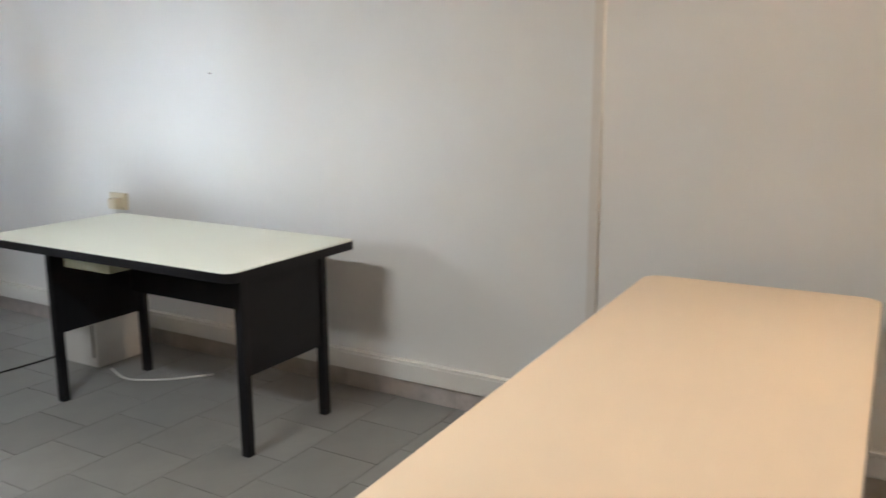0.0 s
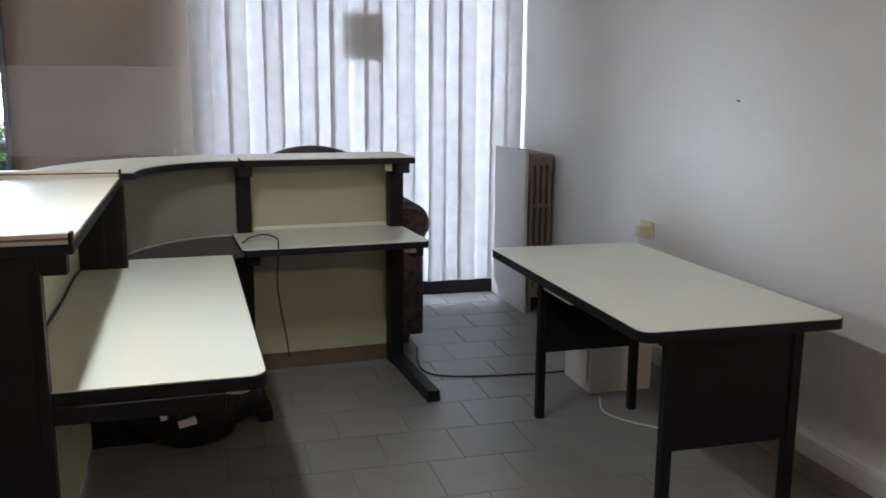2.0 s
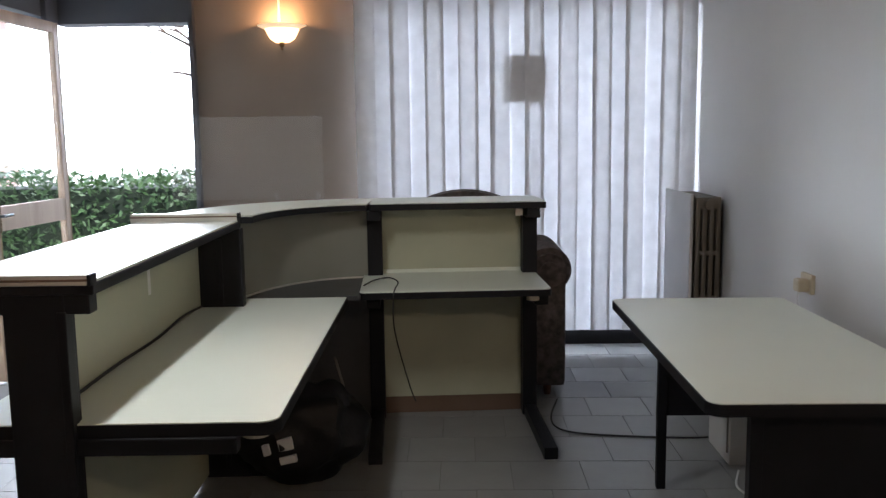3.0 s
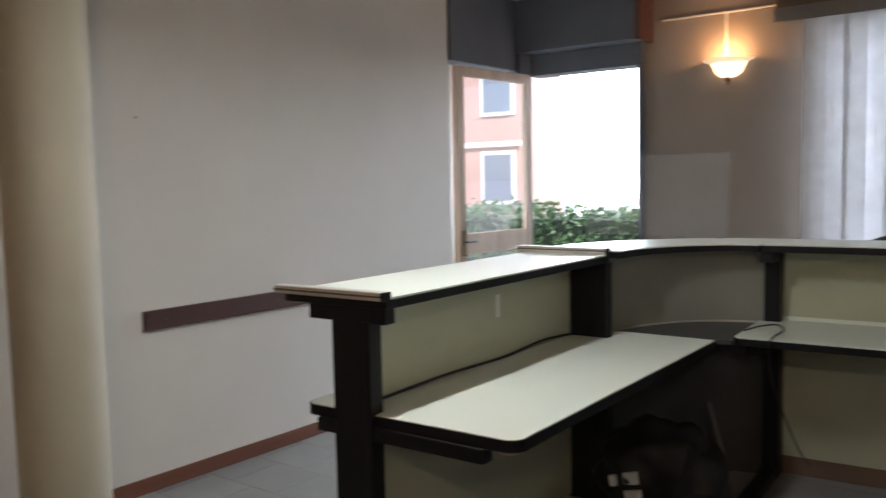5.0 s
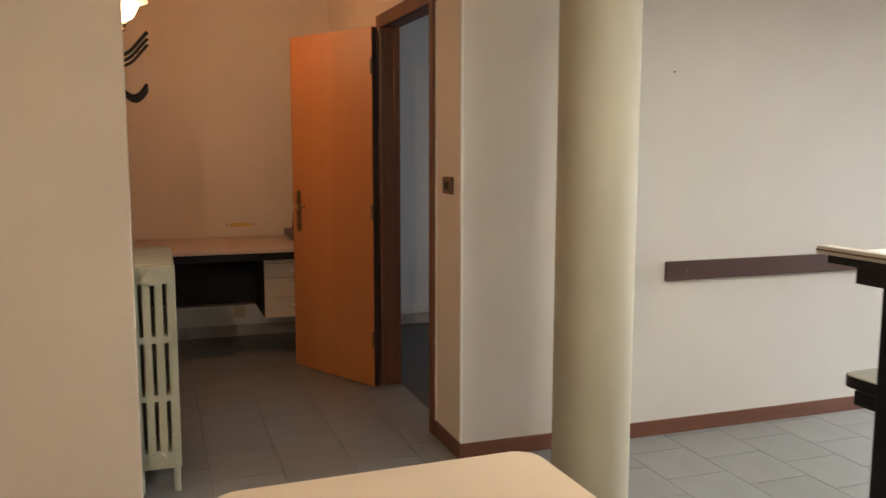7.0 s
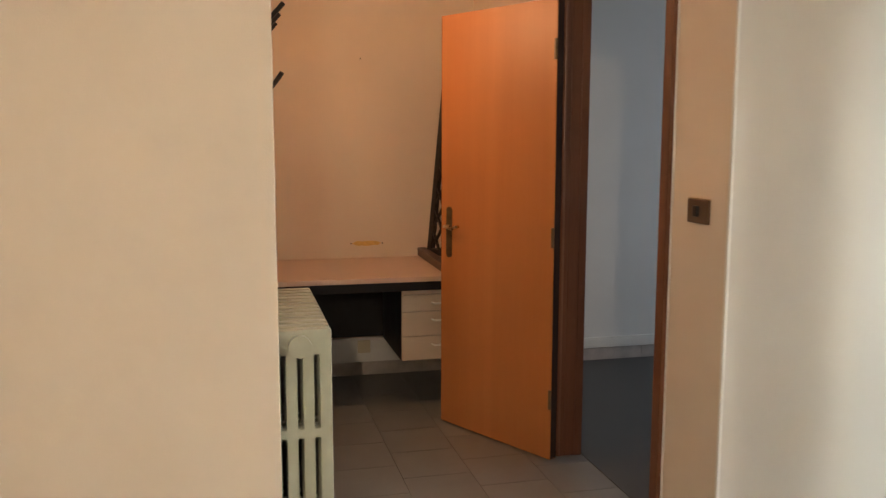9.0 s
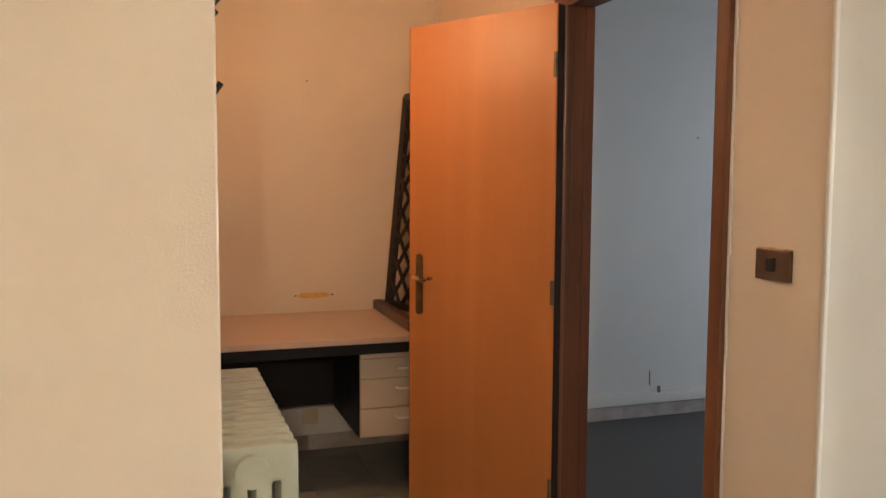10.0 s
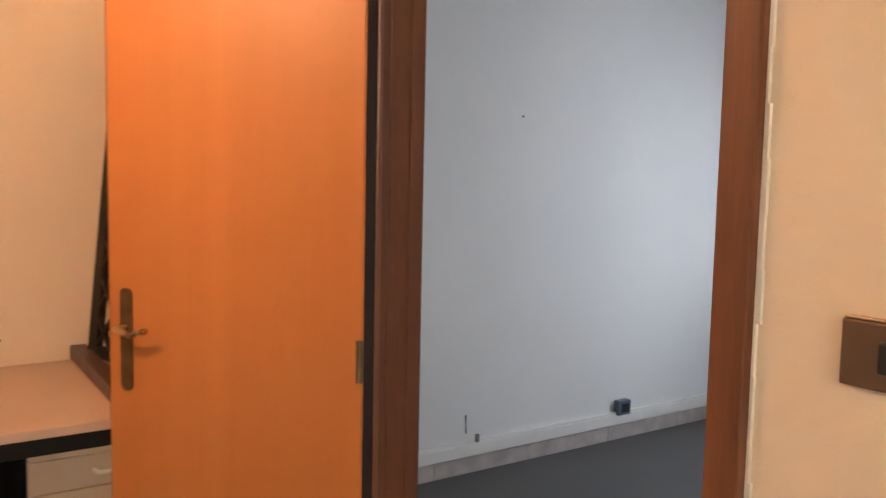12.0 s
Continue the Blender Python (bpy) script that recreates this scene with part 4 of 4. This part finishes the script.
c2 = thing("corner_counter", (0.2, 4.3, 0), "curved black-edged corner unit joining the two counters", "counter")
part("shelf_edge", ring(B(), (0.42, 0.545), (0.845, 0.95), 1.10, 1.128), M_BLACK, c2, smooth=True)
part("raised_shelf", ring(B(), (0.424, 0.549), (0.841, 0.946), 1.126, 1.134), M_LAM, c2, smooth=True)
part("upper_panel", ring(B(), (0.535, 0.70), (0.555, 0.72), 0.736, 1.10), M_CURVE, c2, "curved grey-green panel", True)
part("lower_panel", ring(B(), (0.535, 0.70), (0.555, 0.72), 0.0, 0.735), M_DKGREY, c2, "curved dark grey panel", True)
part("lower_shelf", ring(B(), (0.20, 0.20), (0.535, 0.70), 0.725, 0.744), M_DKGREY, c2, "dark curved lower shelf", True)
part("shelf_trim", ring(B(), (0.528, 0.693), (0.536, 0.701), 0.745, 0.753), M_ALU, c2, "pale curved trim", True)

px = thing("acrylic_panel", (-0.17, 4.765, 1.134), "clear scratched acrylic guard standing on the curved counter", "guard panel")
bm = B()
box(bm, -0.58, 0.235, 4.762, 4.767, 1.136, 1.572, 0.001)
part("sheet", bm, M_PLEX, px)
for x in (-0.02, 0.205):
    bm = B()
    box(bm, x - 0.012, x + 0.012, 4.70, 4.79, 1.1345, 1.1365, 0.0005)
    box(bm, x - 0.010, x + 0.010, 4.752, 4.761, 1.1360, 1.172, 0.002)
    part("clip", bm, M_CLEAR, px, "clear plastic clip")

c3 = thing("reception_counter", (0.9, 4.5, 0), "short reception counter with raised shelf and narrow worktop", "counter")
bm = B()
prism(bm, rrect(0.475, 1.345, 4.385, 4.79, 0.012), 1.10, 1.130)
part("shelf_edge", bm, M_BLACK, c3)
bm = B()
prism(bm, rrect(0.479, 1.341, 4.389, 4.786, 0.010), 1.128, 1.135)
part("raised_shelf", bm, M_LAM, c3)
bm = B()
prism(bm, rrect(0.43, 1.318, 4.055, 4.63, 0.035), 0.722, 0.752)
part("worktop_edge", bm, M_BLACK, c3, smooth=True)
bm = B()
prism(bm, rrect(0.434, 1.314, 4.059, 4.626, 0.031), 0.749, 0.757)
part("worktop", bm, M_LAM, c3)
bm = B()
box(bm, 0.52, 1.249, 4.615, 4.635, 0.757, 1.10, 0.002)
part("upper_panel", bm, M_PANEL, c3, "pale green upper panel")
bm = B()
box(bm, 0.52, 1.249, 4.615, 4.635, 0.09, 0.70, 0.002)
part("lower_panel", bm, M_PANEL, c3, "pale green lower panel")
for x0, x1 in ((0.455, 0.53), (1.248, 1.322)):
    post("post", c3, (x0, x1, 4.53, 4.645, 0.0, 1.10))
    post("bracket", c3, (x0 + 0.005, x1 - 0.005, 4.40, 4.75, 1.05, 1.10))
    post("arm", c3, (x0 + 0.005, x1 - 0.005, 4.16, 4.60, 0.66, 0.722))
    post("foot", c3, (x0 + 0.008, x1 - 0.004, 3.90, 4.80, 0.0, 0.055))
bm = B()
rod(bm, (1.24, 4.14, 0.69), (1.24, 4.14, 0.723), 0.03, 16)
part("stop_block", bm, M_PLUG, c3, "ivory plastic block under the worktop")
bm = B()
box(bm, 1.20, 1.235, 4.44, 4.46, 1.06, 1.10)
part("clip", bm, M_ALU, c3)
# strip added under the panel, its dark brown imitating the shadowed floor
bm = B()
box(bm, 0.53, 1.248, 4.62, 4.64, 0.0, 0.089, 0.002)
part("floor_shade", bm, M_BRONZE, c3, "dark brown strip standing in for the shaded floor behind")
bm = B()
box(bm, 0.53, 1.248, 4.606, 4.616, 0.757, 0.775, 0.002)
part("upstand", bm, M_LAM, c3)
c3.rotation_euler = (0, 0, 0.07)
c3.location += Vector((0.03, 0.028, 0))
cable([(0.50, 4.20, 0.764), (0.54, 4.30, 0.772), (0.61, 4.31, 0.782), (0.66, 4.22, 0.775), (0.655, 4.08, 0.764), (0.65, 4.045, 0.72), (0.65, 4.12, 0.55), (0.70, 4.3, 0.25), (0.72, 4.45, 0.12)], 0.0035, M_CABLEB, "thin dark wire looped over the narrow worktop")

# bag under the counter
bg = thing("plastic_bag", (0.22, 3.75, 0), "black plastic bag with white marks slumped under the counter", "bag")
bm = B()
bmesh.ops.create_icosphere(bm, subdivisions=4, radius=1.0)
for v in bm.verts:
    n = noise.noise(v.co * 2.2) * 0.22 + noise.noise(v.co * 6) * 0.06
    v.co = Vector((0.27 + v.co.x * 0.27 * (1 + n), 3.80 + v.co.y * 0.20 * (1 + n), max(0.0, 0.20 + v.co.z * 0.22 * (1 + n))))
part("sack", bm, M_BAG, bg, smooth=True)
for x, z, w, h in ((0.155, 0.19, 0.028, 0.045), (0.235, 0.215, 0.06, 0.05), (0.245, 0.15, 0.07, 0.03)):
    bm = B()
    t = Matrix.Translation((x, 3.585, z)) @ Matrix.Rotation(radians(-12), 4, "Y")
    box(bm, -w / 2, w / 2, -0.004, 0.02, -h / 2, h / 2, 0.003, t)
    part("white_mark", bm, M_WHITE, bg, "white printed mark")
bm = B()
bar(bm, (0.47, 4.17, 0.0), (0.36, 4.15, 0.43), 0.03, 0.01)
sl = thing("wooden_slat", (0.47, 4.17, 0), "thin grey slat leaning under the counter", "slat")
part("slat", bm, M_GREYEDGE, sl)

# ---------------------------------------------------------------- armchair behind the counter
ac = thing("armchair", (1.05, 5.2, 0), "worn brown patterned fabric armchair with rolled arms", "armchair")
for cx in (0.66, 1.44):
    bm = B()
    rod(bm, (cx, 4.86, 0.72), (cx, 5.55, 0.72), 0.125, 28)
    bmesh.ops.bevel(bm, geom=[e for e in bm.edges if len(e.link_faces) == 2 and e.calc_face_angle(0) > 1.0], offset=0.03, segments=3, affect="EDGES")
    part("rolled_arm", bm, M_FABRIC, ac, smooth=True)
    bm = B()
    box(bm, cx - 0.09, cx + 0.095, 4.88, 5.55, 0.06, 0.68, 0.03)
    part("arm_side", bm, M_FABRIC, ac, smooth=True)
    bm = B()
    rod(bm, (cx, 4.845, 0.72), (cx, 4.862, 0.72), 0.05, 20)
    part("arm_button", bm, M_FABRIC, ac, smooth=True)
bm = B()
box(bm, 0.74, 1.36, 4.9, 5.45, 0.12, 0.36, 0.03)
part("seat_base", bm, M_FABRIC, ac, smooth=True)
bm = B()
box(bm, 0.76, 1.34, 4.9, 5.4, 0.36, 0.48, 0.05)
part("seat_cushion", bm, M_FABRIC, ac, smooth=True)
bm = B()
prof = [(0.53, 0.10)] + [(0.98 - 0.46 * math.cos(a), 0.72 + 0.405 * math.sin(a) ** 0.8) for a in [math.pi * k / 20 for k in range(21)]] + [(1.43, 0.10)]
lo = [bm.verts.new((x, 5.42, z)) for x, z in prof]
hi = [bm.verts.new((x, 5.66, z)) for x, z in prof]
bm.faces.new(lo), bm.faces.new(hi)
for i in range(len(prof)):
    j = (i + 1) % len(prof)
    bm.faces.new((lo[i], lo[j], hi[j], hi[i]))
bmesh.ops.bevel(bm, geom=[e for e in bm.edges if abs(e.verts[0].co.y - e.verts[1].co.y) < 1e-4], offset=0.05, segments=3, affect="EDGES")
part("backrest", bm, M_FABRIC, ac, smooth=True)
for x in (0.66, 1.44):
    for y in (4.95, 5.5):
        bm = B()
        rod(bm, (x, y, 0.0), (x, y, 0.07), 0.018, 12, 0.028)
        part("leg", bm, M_FRAME, ac)

# nails and old fixing holes in the walls
for at, way in (((XE, 3.449, 1.428), -1), ((XC, 0.92, 1.968), 1), ((XC + 0.012, 3.325, 1.723), 1), ((XW, 2.699, 1.778), 1)):
    nl = thing("nail", at, "small nail driven into the painted wall", "nail", "wall nails")
    bm = B()
    rod(bm, at, Vector(at) + Vector((way * 0.012, 0, 0.002)), 0.004, 8)
    part("shank", bm, M_GREYEDGE, nl)

# ---------------------------------------------------------------- outdoors
bm = B()
for x0, x1, y0, y1 in ((-400, 400, YN + 0.25, 500), (-400, 400, -500, -2.2), (-400, -5.0, -2.2, YN + 0.25), (2.75, 400, -2.2, YN + 0.25)):
    f = [bm.verts.new(p) for p in ((x0, y0, -0.13), (x1, y0, -0.13), (x1, y1, -0.13), (x0, y1, -0.13))]
    bm.faces.new(f)
structure("ground", bm, M_GROUND, "pale paved ground outside the entrance", "ground")
bm = B()
box(bm, -2.4, 0.2, YN + 0.25, YN + 1.2, -0.13, -0.02, 0.01)
structure("pavement", bm, M_STONE, "stone doorstep outside the entrance", "step")

hd = tagged(new("hedge"), "clipped evergreen hedge along the forecourt", "hedge", kind="stuff")
hd.location = (-3, 10.4, -0.13)
# dark core behind the leaves imitates the hedge's inner shade
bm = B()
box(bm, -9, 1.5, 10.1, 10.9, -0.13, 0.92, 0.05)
part("shade_core", bm, M_HEDGE_SHADE, hd)
rs = np.random.RandomState(3)
n = 9000
cx = rs.uniform(-9, 1.5, n)
side = rs.rand(n)
cy = np.where(side < 0.55, rs.normal(10.02, 0.06, n), rs.uniform(10.0, 11.0, n))
cz = np.where(side < 0.55, rs.uniform(-0.1, 1.02, n), rs.normal(1.0, 0.055, n)) + 0.05 * np.sin(cx * 2.3)
ax = rs.normal(size=(n, 3)); ax /= np.linalg.norm(ax, axis=1)[:, None]
bx_ = np.cross(ax, rs.normal(size=(n, 3))); bx_ /= np.linalg.norm(bx_, axis=1)[:, None]
c = np.stack([cx, cy, cz], 1)
L, W = rs.uniform(0.035, 0.065, n)[:, None], rs.uniform(0.014, 0.026, n)[:, None]
co = np.stack([c - ax * L, c + bx_ * W, c + ax * L, c - bx_ * W], 1).reshape(-1, 3)
me = bpy.data.meshes.new("leaves")
me.from_pydata((co - np.array(hd.location)).tolist(), [], [(4 * i, 4 * i + 1, 4 * i + 2, 4 * i + 3) for i in range(n)])
me.materials.append(M_LEAF)
lv = new("leaves", me)
lv.parent = hd

bm = B()
f = [bm.verts.new(p) for p in ((-160, 70, -1), (22, 70, -1), (22, 70, 70), (-160, 70, 70))]
bm.faces.new(f)
M_SKYBACK = glow("bright_overcast_sky", (0.88, 0.95, 1.0), 14.0)
structure("backdrop", bm, M_SKYBACK, "plain bright white sky beyond the street", "sky")

tree = thing("tree", (-1.4, 15, -0.13), "bare spreading tree with pale bark beyond the hedge", "tree")
rng = random.Random(12)
bmt, bml = B(), []


def branch(bm, p, d, length, r, depth):
    pts = [p]
    for k in range(4):
        d = (d + Vector((rng.uniform(-0.25, 0.25), rng.uniform(-0.25, 0.25), rng.uniform(-0.12, 0.12)))).normalized()
        pts.append(pts[-1] + d * length / 4)
    for k in range(4):
        rod(bm, pts[k], pts[k + 1], r * (1 - 0.13 * k), 7, r * (1 - 0.13 * (k + 1)))
    if depth:
        for k in (2, 3, 4):
            for _ in range(2 if k == 4 else 1):
                nd = (d + Vector((rng.uniform(-0.9, 0.9), rng.uniform(-0.9, 0.9), rng.uniform(-0.35, 0.5)))).normalized()
                branch(bm, pts[k], nd, length * 0.66, r * 0.5, depth - 1)
    else:
        bml.append(pts[-1])


branch(bmt, Vector((-1.4, 15, -0.13)), Vector((0.05, 0, 1)), 3.2, 0.16, 4)
part("trunk", bmt, M_BARK, tree, smooth=True)
co, fc = [], []
for p in bml:
    for _ in range(5):
        a = Vector((rng.gauss(0, 1), rng.gauss(0, 1), rng.gauss(0, 1))).normalized()
        b = a.orthogonal().normalized()
        c = p + Vector((rng.gauss(0, 0.12), rng.gauss(0, 0.12), rng.gauss(0, 0.12))) - tree.location
        i = len(co)
        co += [c - a * 0.05, c + b * 0.02, c + a * 0.05, c - b * 0.02]
        fc.append((i, i + 1, i + 2, i + 3))
me = bpy.data.meshes.new("crown")
me.from_pydata([tuple(v) for v in co], [], fc)
me.materials.append(M_LEAF)
cr = new("crown", me)
cr.parent = tree

hs = thing("house", (-18, 22, -0.13), "pink rendered house with white trim across the street", "house")
bm = B()
box(bm, -23, -11.9, 22, 24.5, -0.13, 8.5)
wl = part("wall", bm, M_HOUSE, hs)
bm = B()
prism(bm, [(-23.4, 21.6), (-11.5, 21.6), (-11.5, 24.9), (-23.4, 24.9)], 8.5, 8.8)
rf = part("roof", bm, M_ROOF, hs)
for fl in range(3):
    for k in range(4):
        x, z = -20.4 + k * 2.4, 0.8 + fl * 2.7
        bm = B()
        box(bm, x - 0.12, x + 1.12, 21.93, 22.0, z - 0.12, z + 1.52, 0.02)
        wn_ = part("window", bm, M_HOUSEW, hs)
        bm = B()
        box(bm, x, x + 1.0, 21.9, 21.935, z, z + 1.4)
        pn = part("pane", bm, M_PANE, wn_)
    bm = B()
    box(bm, -23.02, -11.88, 21.9, 22.0, fl * 2.7 + 2.45, fl * 2.7 + 2.6)
    part("string_course", bm, M_HOUSEW, hs)

# ---------------------------------------------------------------- floor tiles
P = 0.31
tile_mesh = finish("tile", box(B(), -P / 2 + 0.0012, P / 2 - 0.0012, -P / 2 + 0.0012, P / 2 - 0.0012, -0.012, 0.0, 0.0012), M_TILE)
rest = []
count = 0
for j in range(-8, 21):
    y = 2.70 + P * (j - 6) + P / 2
    off = 0.085 if j % 2 else 0.085 + P / 2
    for i in range(-20, 12):
        x = off + i * P
        if not (-4.75 < x < 2.62 and -2.1 < y < 6.2) or (x < -2.1 and y > 1.9):
            continue
        if count < 300 and y > 1.0 and ((x > -1.9) or y < 1.7):
            t = new("tile", tile_mesh)
            t.location = (x, y, 0)
            t.parent = floor
            count += 1
        else:
            rest.append((x, y))
co, fc = [], []
h = P / 2 - 0.0012
for x, y in rest:
    i = len(co)
    co += [(x - h, y - h, 0), (x + h, y - h, 0), (x + h, y + h, 0), (x - h, y + h, 0), (x - h, y - h, -0.01), (x + h, y - h, -0.01), (x + h, y + h, -0.01), (x - h, y + h, -0.01)]
    fc += [(i, i + 1, i + 2, i + 3), (i, i + 4, i + 5, i + 1), (i + 1, i + 5, i + 6, i + 2), (i + 2, i + 6, i + 7, i + 3), (i + 3, i + 7, i + 4, i)]
me = bpy.data.meshes.new("tiles")
me.from_pydata(co, [], fc)
me.materials.append(M_TILE)
tl = tagged(new("tiles", me), kind="stuff")
tl.parent = floor
